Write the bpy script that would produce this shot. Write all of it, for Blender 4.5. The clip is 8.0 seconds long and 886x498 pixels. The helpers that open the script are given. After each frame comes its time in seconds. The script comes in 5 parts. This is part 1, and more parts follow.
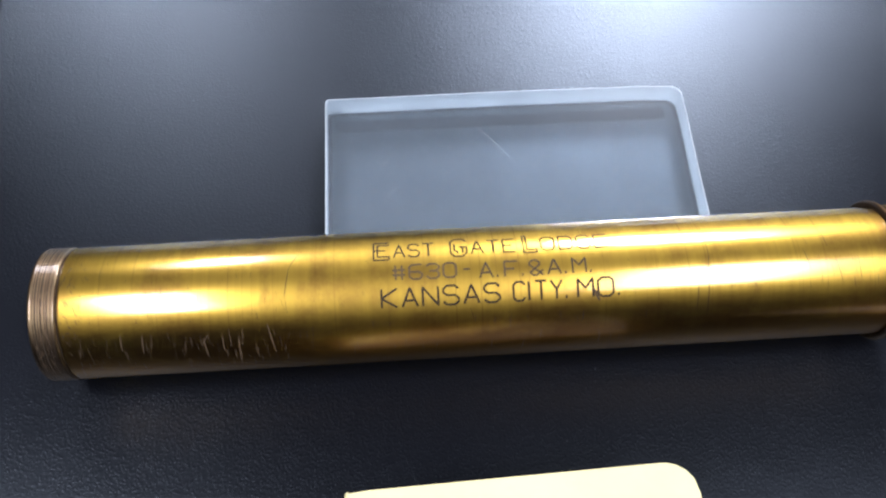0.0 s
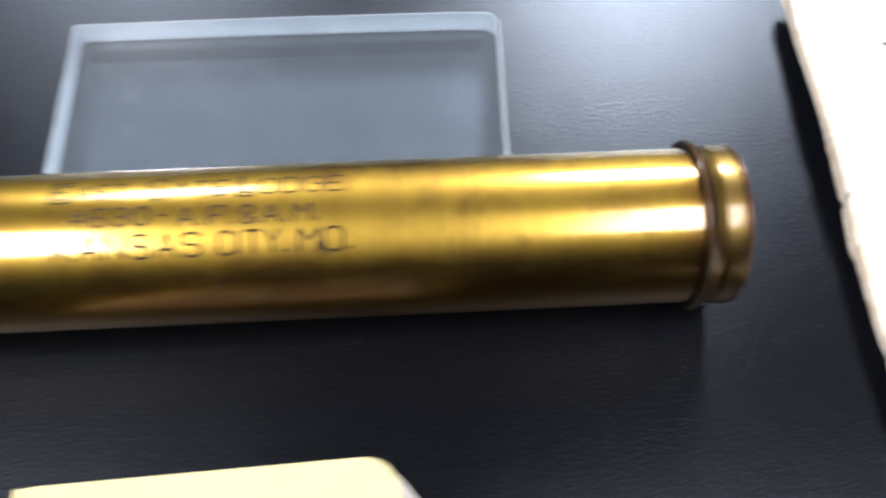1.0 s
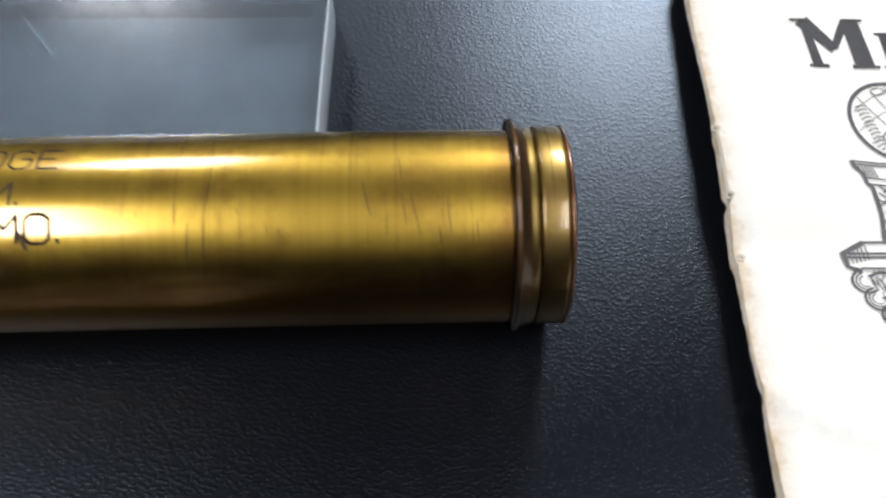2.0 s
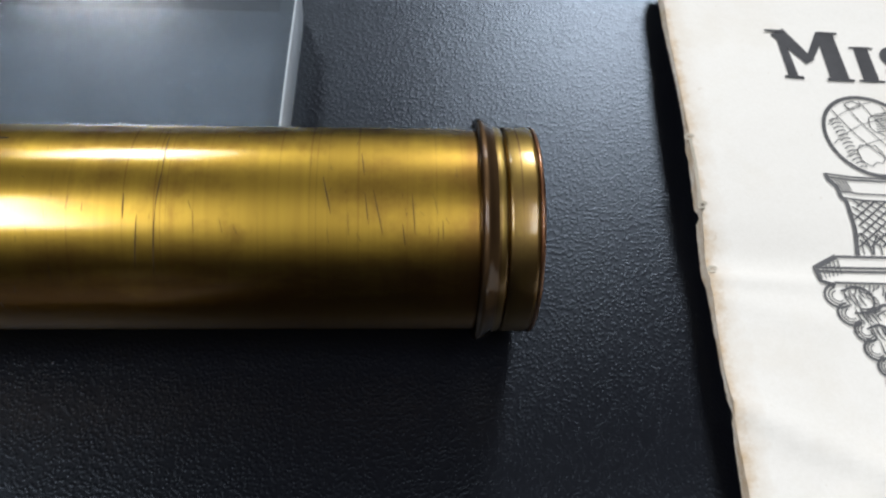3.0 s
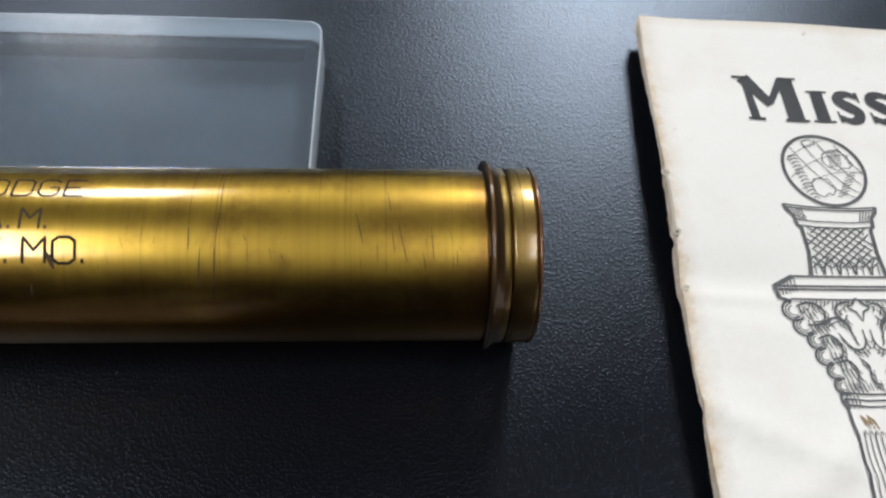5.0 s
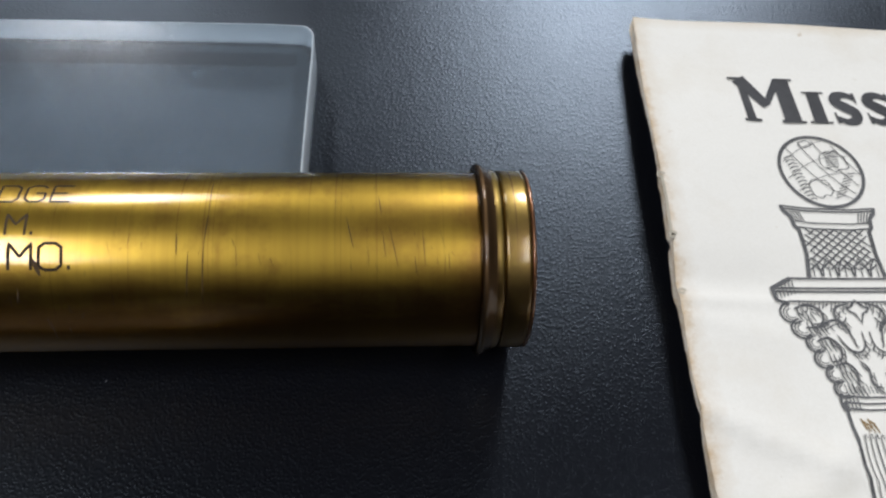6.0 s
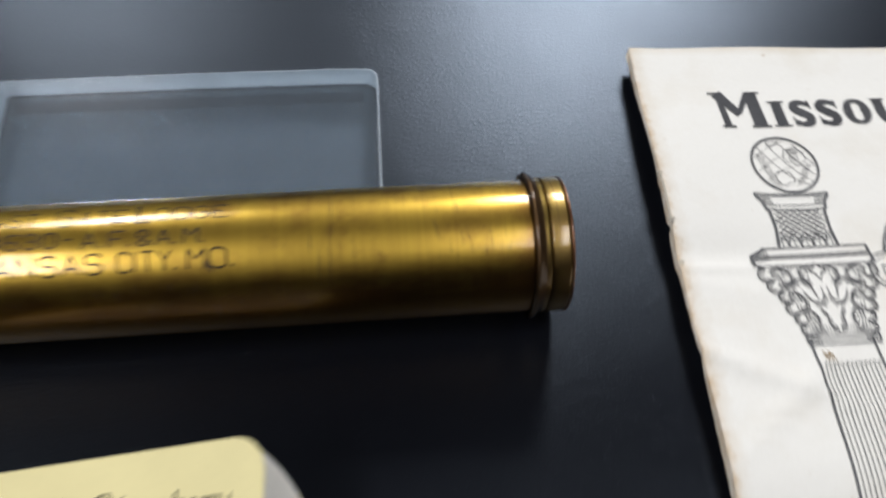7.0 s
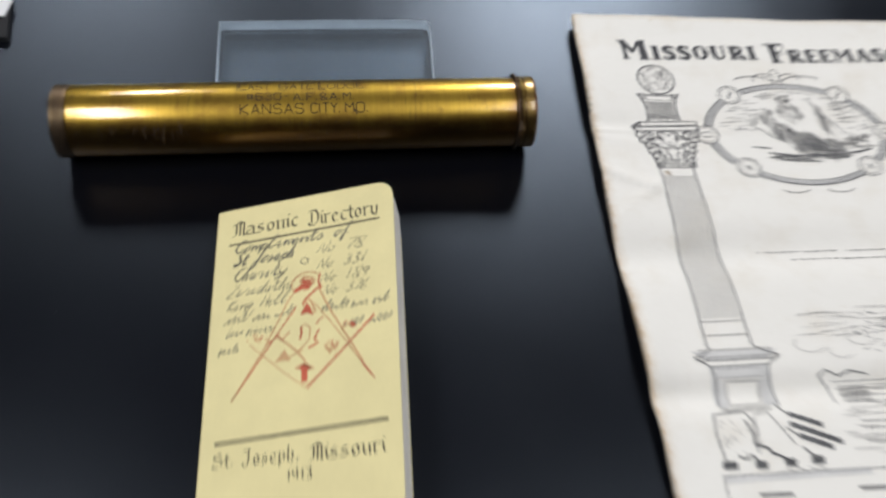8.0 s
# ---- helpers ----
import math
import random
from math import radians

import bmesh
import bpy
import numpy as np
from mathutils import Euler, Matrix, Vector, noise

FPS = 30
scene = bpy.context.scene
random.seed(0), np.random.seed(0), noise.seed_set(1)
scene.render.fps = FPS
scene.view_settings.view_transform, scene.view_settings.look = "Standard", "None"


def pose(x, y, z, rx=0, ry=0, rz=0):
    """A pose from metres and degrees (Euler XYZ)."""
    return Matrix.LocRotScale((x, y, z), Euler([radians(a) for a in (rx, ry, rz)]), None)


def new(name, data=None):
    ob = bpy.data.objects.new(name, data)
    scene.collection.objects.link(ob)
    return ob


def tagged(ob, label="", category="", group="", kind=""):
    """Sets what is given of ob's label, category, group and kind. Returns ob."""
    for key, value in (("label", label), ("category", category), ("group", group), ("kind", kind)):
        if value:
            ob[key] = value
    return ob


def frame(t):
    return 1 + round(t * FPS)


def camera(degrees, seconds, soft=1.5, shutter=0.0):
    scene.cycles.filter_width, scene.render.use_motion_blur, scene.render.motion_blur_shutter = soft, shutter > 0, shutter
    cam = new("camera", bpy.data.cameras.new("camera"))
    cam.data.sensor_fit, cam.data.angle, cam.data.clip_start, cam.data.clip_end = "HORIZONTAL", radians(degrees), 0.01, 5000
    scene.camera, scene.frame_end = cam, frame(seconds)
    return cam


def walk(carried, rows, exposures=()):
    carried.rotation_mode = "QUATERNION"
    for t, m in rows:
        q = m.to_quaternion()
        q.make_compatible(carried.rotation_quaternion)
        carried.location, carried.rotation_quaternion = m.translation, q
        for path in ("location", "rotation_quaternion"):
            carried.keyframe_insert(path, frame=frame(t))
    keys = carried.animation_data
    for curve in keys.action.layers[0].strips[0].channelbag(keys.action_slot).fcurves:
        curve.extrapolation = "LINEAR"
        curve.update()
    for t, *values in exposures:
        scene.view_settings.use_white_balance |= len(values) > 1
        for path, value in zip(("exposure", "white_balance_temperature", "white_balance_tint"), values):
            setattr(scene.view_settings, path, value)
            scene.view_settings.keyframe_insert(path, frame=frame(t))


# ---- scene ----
cam = camera(54.5, 8.0, soft=2.4, shutter=0.7)
# seconds, eye in metres (table top at z = 0), pitch, yaw, roll in degrees
PATH = [
    (0, -0.0214, -0.1191, 0.2590, -60.30, -5.62, 2.01),
    (0.3, -0.0192, -0.1176, 0.2582, -60.27, -5.21, 1.67),
    (0.5, -0.0001, -0.1169, 0.2500, -59.27, -2.96, -0.30),
    (0.7, 0.0224, -0.1141, 0.2378, -60.07, -3.00, 0.17),
    (0.8, 0.0347, -0.1126, 0.2250, -60.96, -4.52, 1.84),
    (1, 0.0551, -0.1097, 0.2133, -61.01, -4.11, 1.20),
    (1.2, 0.0744, -0.1032, 0.2049, -61.38, -5.09, 2.26),
    (1.5, 0.0953, -0.0979, 0.1932, -61.47, -5.09, 2.05),
    (1.7, 0.0993, -0.0921, 0.1852, -61.63, -4.70, 2.01),
    (2, 0.1065, -0.0933, 0.1739, -59.86, -3.09, 1.64),
    (2.2, 0.1098, -0.0918, 0.1711, -59.78, -3.75, 2.76),
    (3.3, 0.1075, -0.0918, 0.1653, -58.48, -7.10, 6.51),
    (3.5, 0.1074, -0.0911, 0.1637, -58.40, -7.23, 6.64),
    (4, 0.1049, -0.0935, 0.1622, -58.40, -8.40, 7.95),
    (4.5, 0.1023, -0.0957, 0.1746, -58.29, -8.39, 7.61),
    (4.7, 0.1016, -0.1017, 0.1817, -57.75, -7.49, 6.60),
    (5, 0.1006, -0.1044, 0.1926, -57.84, -8.16, 7.09),
    (5.2, 0.1004, -0.1050, 0.1932, -57.68, -8.23, 6.88),
    (6.3, 0.1034, -0.1038, 0.1895, -57.10, -7.75, 6.30),
    (6.5, 0.1025, -0.1058, 0.1912, -56.94, -7.77, 6.30),
    (6.7, 0.0917, -0.1137, 0.2026, -57.20, -9.25, 7.12),
    (6.8, 0.0874, -0.1206, 0.2146, -57.66, -9.50, 6.98),
    (7, 0.0769, -0.1394, 0.2389, -56.84, -9.39, 4.73),
    (7.2, 0.0588, -0.1654, 0.2590, -57.62, -13.24, 6.63),
    (7.3, 0.0466, -0.1863, 0.2733, -57.78, -14.22, 6.63),
    (7.4, 0.0421, -0.2023, 0.2935, -58.51, -12.87, 5.22),
    (7.5, 0.0460, -0.2292, 0.3139, -57.80, -10.86, 3.96),
    (7.6, 0.0430, -0.2509, 0.3299, -57.40, -12.17, 5.47),
    (7.7, 0.0406, -0.2730, 0.3465, -57.10, -12.47, 6.41),
    (7.8, 0.0306, -0.2940, 0.3597, -57.09, -13.32, 7.80),
    (7.9, 0.0255, -0.3071, 0.3806, -57.95, -12.56, 7.82),
    (8, 0.0234, -0.3266, 0.3979, -57.41, -12.63, 8.58),
]
# seconds, stops, kelvin, tint
EXPOSURES = [(0.0, 0.88, 6100, 16), (0.5, 0.90, 6150, 15), (1.0, 0.80, 6450, 14), (1.5, 0.48, 6400, 12), (2.2, 0.16, 6350, 10), (3.3, -0.08, 6350, 10),
             (5.2, -0.12, 6350, 10), (6.3, -0.22, 6350, 10), (7.4, -0.07, 6450, 11), (8.0, -0.23, 6450, 11)]
walk(cam, [(t, pose(x, y, z, 90 + pitch, 0, yaw) @ pose(0, 0, 0, 0, 0, roll)) for t, x, y, z, pitch, yaw, roll in PATH], EXPOSURES)

# ---- light: four ceiling troffers, dim world outside the closed room ----
world = bpy.data.worlds.new("world")
world.use_nodes = True
world.node_tree.nodes["Background"].inputs[0].default_value = (0.5, 0.55, 0.6, 1)
world.node_tree.nodes["Background"].inputs[1].default_value = 0.05
scene.world = world
CEILING = 1.95
TROFFER_L = 1.2
# place in plan, width, and watts
TROFFERS = [(-0.92, 2.75, 0.50, 39.0), (0.97, 2.62, 0.54, 114.0), (-1.00, -0.62, 0.45, 29.0), (0.80, -0.76, 0.45, 20.0)]
for lx, ly, wide, watts in TROFFERS:
    lamp = bpy.data.lights.new("troffer_tubes", "AREA")
    lamp.shape, lamp.size, lamp.size_y, lamp.energy = "RECTANGLE", wide - 0.04, TROFFER_L - 0.04, watts
    lamp.color = (0.96, 0.975, 1.02)
    new("troffer_tubes", lamp).matrix_world = pose(lx, ly, CEILING - 0.012)

# ---- materials ----
CM = 0.01


def nodes_of(name):
    m = bpy.data.materials.new(name)
    m.use_nodes = True
    nt = m.node_tree
    return m, nt, nt.nodes["Principled BSDF"]


def node(nt, kind, **values):
    n = nt.nodes.new(kind)
    for k, v in values.items():
        n.inputs[k].default_value = v
    return n


def coords(nt, scale=(1, 1, 1), loc=(0, 0, 0)):
    tc = nt.nodes.new("ShaderNodeTexCoord")
    mp = node(nt, "ShaderNodeMapping", Scale=scale, Location=loc)
    nt.links.new(tc.outputs["Object"], mp.inputs["Vector"])
    return mp.outputs["Vector"]


def grain(nt, vec, scale, detail=4.0, rough=0.55):
    n = node(nt, "ShaderNodeTexNoise", Scale=scale, Detail=detail, Roughness=rough)
    nt.links.new(vec, n.inputs["Vector"])
    return n.outputs["Fac"]


def ramp(nt, fac, stops):
    r = nt.nodes.new("ShaderNodeValToRGB")
    while len(r.color_ramp.elements) < len(stops):
        r.color_ramp.elements.new(0.5)
    for e, (p, c) in zip(r.color_ramp.elements, stops):
        e.position, e.color = p, (*c, 1) if len(c) == 3 else c
    nt.links.new(fac, r.inputs["Fac"])
    return r.outputs["Color"]


def mixed(nt, fac, a, b, how="MIX"):
    m = nt.nodes.new("ShaderNodeMix")
    m.data_type, m.blend_type = "RGBA", how
    for sock, v in ((m.inputs["Factor"], fac), (m.inputs["A"], a), (m.inputs["B"], b)):
        if isinstance(v, (float, int)):
            sock.default_value = v
        elif isinstance(v, tuple):
            sock.default_value = (*v, 1)
        else:
            nt.links.new(v, sock)
    return m.outputs["Result"]


def bump(nt, bsdf, height, strength, distance, under=None):
    b = node(nt, "ShaderNodeBump", Strength=strength, Distance=distance)
    nt.links.new(height, b.inputs["Height"])
    if under is not None:
        nt.links.new(under, b.inputs["Normal"])
    nt.links.new(b.outputs["Normal"], bsdf.inputs["Normal"])
    return b.outputs["Normal"]


def grey(v):
    return (v, v, v)


def plain(name, colour, rough=0.6, spread=0.15, scale=300.0, metal=0.0, relief=0.0002):
    """A surface of one colour with a fine and a broad variation and a little relief."""
    m, nt, b = nodes_of(name)
    vec = coords(nt)
    fine, broad = grain(nt, vec, scale), grain(nt, vec, scale * 0.08, 2.0)
    dark = tuple(c * (1 - spread) for c in colour)
    c1 = mixed(nt, fine, dark, colour)
    c2 = mixed(nt, ramp(nt, broad, [(0.35, grey(1 - spread)), (0.7, grey(1.0))]), (0, 0, 0), c1)
    nt.links.new(c2, b.inputs["Base Color"])
    b.inputs["Roughness"].default_value, b.inputs["Metallic"].default_value = rough, metal
    if relief:
        bump(nt, b, fine, 0.3, relief)
    return m


def table_material():
    m, nt, b = nodes_of("black_pebbled_laminate")
    vec = coords(nt)
    grit = nt.nodes.new("ShaderNodeTexVoronoi")
    grit.feature = "SMOOTH_F1"
    grit.inputs["Scale"].default_value, grit.inputs["Smoothness"].default_value = 1250.0, 0.18
    nt.links.new(vec, grit.inputs["Vector"])
    pebbles = ramp(nt, grit.outputs["Distance"], [(0.0, grey(1)), (0.62, grey(0))])
    fine = grain(nt, vec, 5200.0, 1.0)
    specks = node(nt, "ShaderNodeTexVoronoi", Scale=110.0)
    nt.links.new(vec, specks.inputs["Vector"])
    lint = ramp(nt, specks.outputs["Distance"], [(0.018, grey(1)), (0.035, grey(0))])
    lint = mixed(nt, ramp(nt, grain(nt, vec, 60.0, 2.0), [(0.50, grey(0)), (0.60, grey(1))]), (0, 0, 0), lint)
    nt.links.new(mixed(nt, lint, (0.0032, 0.0034, 0.0052), (0.08, 0.08, 0.09)), b.inputs["Base Color"])
    b.inputs["Specular IOR Level"].default_value = 0.0
    b.inputs["Roughness"].default_value = 0.8
    n1 = bump(nt, b, pebbles, 0.25, 0.00019)
    n2 = bump(nt, b, fine, 0.06, 0.0001, n1)
    tight, gloss = satin(nt, (0.76, 0.88, 1.0), 0.32, n2), satin(nt, (0.76, 0.86, 1.0), 0.47, n2)
    # broad, faint differences in sheen where it has been wiped
    nt.links.new(ramp(nt, grain(nt, vec, 12.0, 3.0), [(0.3, grey(0.335)), (0.7, grey(0.365))]), tight.inputs["Roughness"])
    sheen = layered(nt, tight.outputs[0], gloss.outputs[0], 0, 0.14)
    layered(nt, b.outputs[0], sheen, 1.56)
    return m


def satin(nt, colour, rough, normal=None):
    """A satin sheen with soft, short tails."""
    g = nt.nodes.new("ShaderNodeBsdfAnisotropic")
    g.distribution = "BECKMANN"
    if isinstance(colour, tuple):
        g.inputs["Color"].default_value = (*colour, 1)
    else:
        nt.links.new(colour, g.inputs["Color"])
    g.inputs["Roughness"].default_value = rough
    if normal is not None:
        nt.links.new(normal, g.inputs["Normal"])
    return g


def layered(nt, under, gloss, ior, share=None):
    """Lays a glossy layer over a surface: by Fresnel, or by a fixed share; links it as the surface."""
    m = nt.nodes.new("ShaderNodeMixShader")
    if share is None:
        nt.links.new(node(nt, "ShaderNodeFresnel", IOR=ior).outputs[0], m.inputs[0])
    else:
        m.inputs[0].default_value = share
    nt.links.new(under, m.inputs[1])
    nt.links.new(gloss, m.inputs[2])
    nt.links.new(m.outputs[0], nt.nodes["Material Output"].inputs["Surface"])
    return m.outputs[0]


def brass_material(name, base, dull, stain, rough=0.35, coat=0.9, worn=0.55, collar=0.0, patina_shade=0.0):
    """Old turned brass: fine rings round the axis (x), brown tarnish in patches."""
    m, nt, b = nodes_of(name)
    rings = grain(nt, coords(nt, (2600, 25, 25)), 1.0, 3.0, 0.6)
    bands = grain(nt, coords(nt, (420, 14, 14)), 1.0, 3.0, 0.6)
    patch = grain(nt, coords(nt, (60, 60, 60)), 1.0, 5.0, 0.65)
    blots = grain(nt, coords(nt, (120, 70, 70)), 1.0, 4.0, 0.6)
    c = mixed(nt, ramp(nt, bands, [(0.2, grey(0)), (0.8, grey(1))]), dull, base)
    c = mixed(nt, ramp(nt, patch, [(0.47, grey(0)), (0.70, grey(0.62))]), c, stain)
    c = mixed(nt, ramp(nt, blots, [(0.56, grey(0)), (0.72, grey(0.45))]), c, stain)
    # brown tarnish beside the collar
    sep, add = nt.nodes.new("ShaderNodeSeparateXYZ"), nt.nodes.new("ShaderNodeMath")
    add.operation = "MULTIPLY_ADD"
    nt.links.new(coords(nt), sep.inputs[0])
    nt.links.new(grain(nt, coords(nt, (90, 90, 90)), 1.0, 4.0, 0.6), add.inputs[0])
    add.inputs[1].default_value = 0.012
    nt.links.new(sep.outputs["X"], add.inputs[2])
    c = mixed(nt, ramp(nt, add.outputs[0], [(0.1245, grey(0)), (0.1300, grey(collar))]), c, stain)
    # ragged red-brown tarnish along one flank, plus dark reflections painted into the colour
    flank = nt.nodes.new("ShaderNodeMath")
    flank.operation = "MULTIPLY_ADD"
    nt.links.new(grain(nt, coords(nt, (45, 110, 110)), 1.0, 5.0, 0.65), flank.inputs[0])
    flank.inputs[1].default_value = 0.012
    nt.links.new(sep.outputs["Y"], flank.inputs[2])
    patina_shade_mask = node(nt, "ShaderNodeMapRange")
    for k, v in zip((1, 2, 3, 4), (-0.0125, -0.0062, patina_shade, 0.0)):
        patina_shade_mask.inputs[k].default_value = v
    nt.links.new(flank.outputs[0], patina_shade_mask.inputs[0])
    c = mixed(nt, patina_shade_mask.outputs[0], c, stain)
    # hairline wear round the tube
    wear = grain(nt, coords(nt, (1500, 9, 9)), 1.0, 2.0, 0.5)
    c = mixed(nt, ramp(nt, wear, [(0.60, grey(0)), (0.74, grey(worn))]), c, stain)
    relief = node(nt, "ShaderNodeBump", Strength=0.10, Distance=0.0001)
    nt.links.new(rings, relief.inputs["Height"])
    # a tight and a wide sheen of the metal, and thin worn lacquer over them
    tight, wide = satin(nt, c, rough, relief.outputs[0]), satin(nt, c, rough + 0.20, relief.outputs[0])
    nt.links.new(ramp(nt, patch, [(0.3, grey(rough - 0.02)), (0.75, grey(rough + 0.05))]), tight.inputs["Roughness"])
    metal = layered(nt, tight.outputs[0], wide.outputs[0], 0, 0.50)
    # lacquer gloss also dimmed on that flank, so it mirrors less
    lacquer = mixed(nt, patina_shade_mask.outputs[0], grey(coat), grey(0.2 * coat))
    layered(nt, metal, satin(nt, lacquer, 0.175).outputs[0], 1.74)
    nt.nodes.remove(b)
    return m


def paper_material():
    """Aged newsprint: cream, browned along its spine and blotched."""
    m, nt, b = nodes_of("aged_newsprint")
    vec = coords(nt)
    fibre, blotch = grain(nt, vec, 1400.0, 4.0), grain(nt, vec, 35.0, 5.0, 0.6)
    spots = grain(nt, vec, 260.0, 3.0, 0.5)
    c = mixed(nt, fibre, (0.80, 0.77, 0.69), (0.885, 0.86, 0.79))
    c = mixed(nt, ramp(nt, blotch, [(0.5, grey(0)), (0.8, grey(0.35))]), c, (0.66, 0.58, 0.44))
    c = mixed(nt, ramp(nt, spots, [(0.73, grey(0)), (0.78, grey(0.5))]), c, (0.45, 0.33, 0.18))
    sep = nt.nodes.new("ShaderNodeSeparateXYZ")
    nt.links.new(vec, sep.inputs[0])
    add = nt.nodes.new("ShaderNodeMath")
    add.operation = "MULTIPLY_ADD"
    nt.links.new(grain(nt, vec, 180.0, 5.0, 0.7), add.inputs[0])
    add.inputs[1].default_value = 0.009
    slope = nt.nodes.new("ShaderNodeMath")
    slope.operation = "MULTIPLY_ADD"
    level = nt.nodes.new("ShaderNodeMath")
    level.operation, level.inputs[1].default_value = "MAXIMUM", -0.085
    nt.links.new(sep.outputs["Y"], level.inputs[0])
    nt.links.new(level.outputs[0], slope.inputs[0])
    slope.inputs[1].default_value = -0.030
    nt.links.new(sep.outputs["X"], slope.inputs[2])
    nt.links.new(slope.outputs[0], add.inputs[2])
    edge = ramp(nt, add.outputs[0], [(0.1812, grey(0.92)), (0.1821, grey(0.46)), (0.1846, grey(0))])
    c = mixed(nt, edge, c, (0.50, 0.33, 0.14))
    # a thin brown line along the head of the sheet
    head, ragged = nt.nodes.new("ShaderNodeMath"), nt.nodes.new("ShaderNodeMath")
    head.operation = ragged.operation = "MULTIPLY_ADD"
    nt.links.new(sep.outputs["X"], head.inputs[0])
    head.inputs[1].default_value = 0.030
    nt.links.new(sep.outputs["Y"], head.inputs[2])
    nt.links.new(grain(nt, vec, 140.0, 4.0, 0.7), ragged.inputs[0])
    ragged.inputs[1].default_value = 0.004
    nt.links.new(head.outputs[0], ragged.inputs[2])
    c = mixed(nt, ramp(nt, ragged.outputs[0], [(0.1008, grey(0)), (0.1018, grey(0.30)), (0.1026, grey(0.75))]), c, (0.50, 0.36, 0.17))
    nt.links.new(c, b.inputs["Base Color"])
    b.inputs["Roughness"].default_value = 0.85
    n1 = bump(nt, b, grain(nt, vec, 55.0, 3.0), 0.55, 0.0014)
    bump(nt, b, fibre, 0.15, 0.0001, n1)
    return m


def acrylic_material(name, colour, clear, rough):
    m, nt, b = nodes_of(name)
    vec = coords(nt)
    haze = ramp(nt, grain(nt, vec, 70.0, 4.0, 0.6), [(0.35, grey(0)), (0.68, grey(1))])
    nt.links.new(mixed(nt, haze, tuple(0.86 * v for v in colour), colour), b.inputs["Base Color"])
    b.inputs["Roughness"].default_value = rough
    b.inputs["Transmission Weight"].default_value = clear
    b.inputs["IOR"].default_value = 1.49
    return m


TABLE = table_material()
BRASS = brass_material("old_brass", (0.565, 0.370, 0.054), (0.435, 0.268, 0.043), (0.185, 0.088, 0.026), 0.295, collar=0.8, patina_shade=0.88)
BRASS_DARK = brass_material("tarnished_brass", (0.17, 0.105, 0.045), (0.115, 0.066, 0.030), (0.07, 0.036, 0.02), 0.46, 0.35, 0.55, 0.4)
BRASS_CAP = brass_material("worn_cap_brass", (0.31, 0.230, 0.125), (0.22, 0.150, 0.082), (0.12, 0.070, 0.044), 0.36, 0.55, 0.9, 0.0, 0.75)
BRASS_END = brass_material("worn_screw_cap_brass", (0.46, 0.335, 0.075), (0.31, 0.205, 0.052), (0.12, 0.062, 0.032), 0.34, 0.40, 1.0, 0.42, 0.6)
BRASS_RIM = brass_material("coppery_rim_brass", (0.34, 0.165, 0.075), (0.24, 0.105, 0.05), (0.12, 0.055, 0.032), 0.36, 0.5, 0.6)
ENGRAVED_WORN = plain("worn_engraving", (0.125, 0.075, 0.028), 0.9, 0.4, 900.0)
CARD_SHADE = plain("card_shade_black", (0.004, 0.004, 0.005), 0.7, 0.2, 200.0)
ENGRAVED = plain("blackened_engraving", (0.050, 0.030, 0.014), 0.95, 0.4, 900.0)
SCRATCH = plain("dark_scratch", (0.13, 0.075, 0.022), 0.6, 0.4, 900.0, 0.5)
SCRATCH_PALE = plain("pale_scratch", (0.225, 0.148, 0.085), 0.5, 0.3, 900.0, 0.5)
PAPER = paper_material()
INK = plain("printing_ink", (0.075, 0.075, 0.078), 0.75, 0.35, 700.0)
INK_WORN = plain("worn_printing_ink", (0.15, 0.15, 0.15), 0.75, 0.35, 700.0)
INK_WASH = plain("grey_printed_tone", (0.75, 0.735, 0.695), 0.85, 0.16, 500.0)
INK_PALE = plain("faded_printing_ink", (0.30, 0.29, 0.275), 0.8, 0.25, 700.0)
STAIN = plain("rust_stain", (0.38, 0.24, 0.09), 0.85, 0.3, 700.0)
COVER = plain("yellow_card_cover", (0.87, 0.765, 0.385), 0.7, 0.07, 500.0)
COVER_INK = plain("cover_print", (0.10, 0.085, 0.05), 0.7, 0.35, 900.0)
PEN_INK = plain("pen_ink", (0.30, 0.28, 0.20), 0.6, 0.5, 500.0)
RED_INK = plain("red_cover_print", (0.72, 0.15, 0.075), 0.7, 0.25, 500.0)
RED_PALE = plain("pale_red_cover_print", (0.79, 0.48, 0.23), 0.7, 0.2, 500.0)
PAGE = plain("book_page", (0.78, 0.75, 0.68), 0.85, 0.1, 600.0)
ACRYLIC = acrylic_material("scuffed_acrylic", (0.47, 0.555, 0.62), 0.90, 0.16)
ACRYLIC_EDGE = acrylic_material("frosted_acrylic_edge", (0.58, 0.64, 0.68), 0.0, 0.5)
THREAD = plain("stitching_thread", (0.62, 0.56, 0.44), 0.8, 0.25, 900.0)
CEILING_PAINT = plain("ceiling_tile_grey", (0.14, 0.14, 0.14), 0.9, 0.08, 60.0)
WALL_PAINT = plain("wall_paint", (0.03, 0.03, 0.032), 0.85, 0.08, 40.0)
FLOOR_MAT = plain("floor_carpet", (0.045, 0.045, 0.05), 0.95, 0.3, 200.0, relief=0.001)
STEEL = plain("grey_enamelled_steel", (0.25, 0.25, 0.26), 0.45, 0.1, 100.0)
WHITE_CARD = plain("white_card", (0.80, 0.80, 0.78), 0.7, 0.05, 400.0)


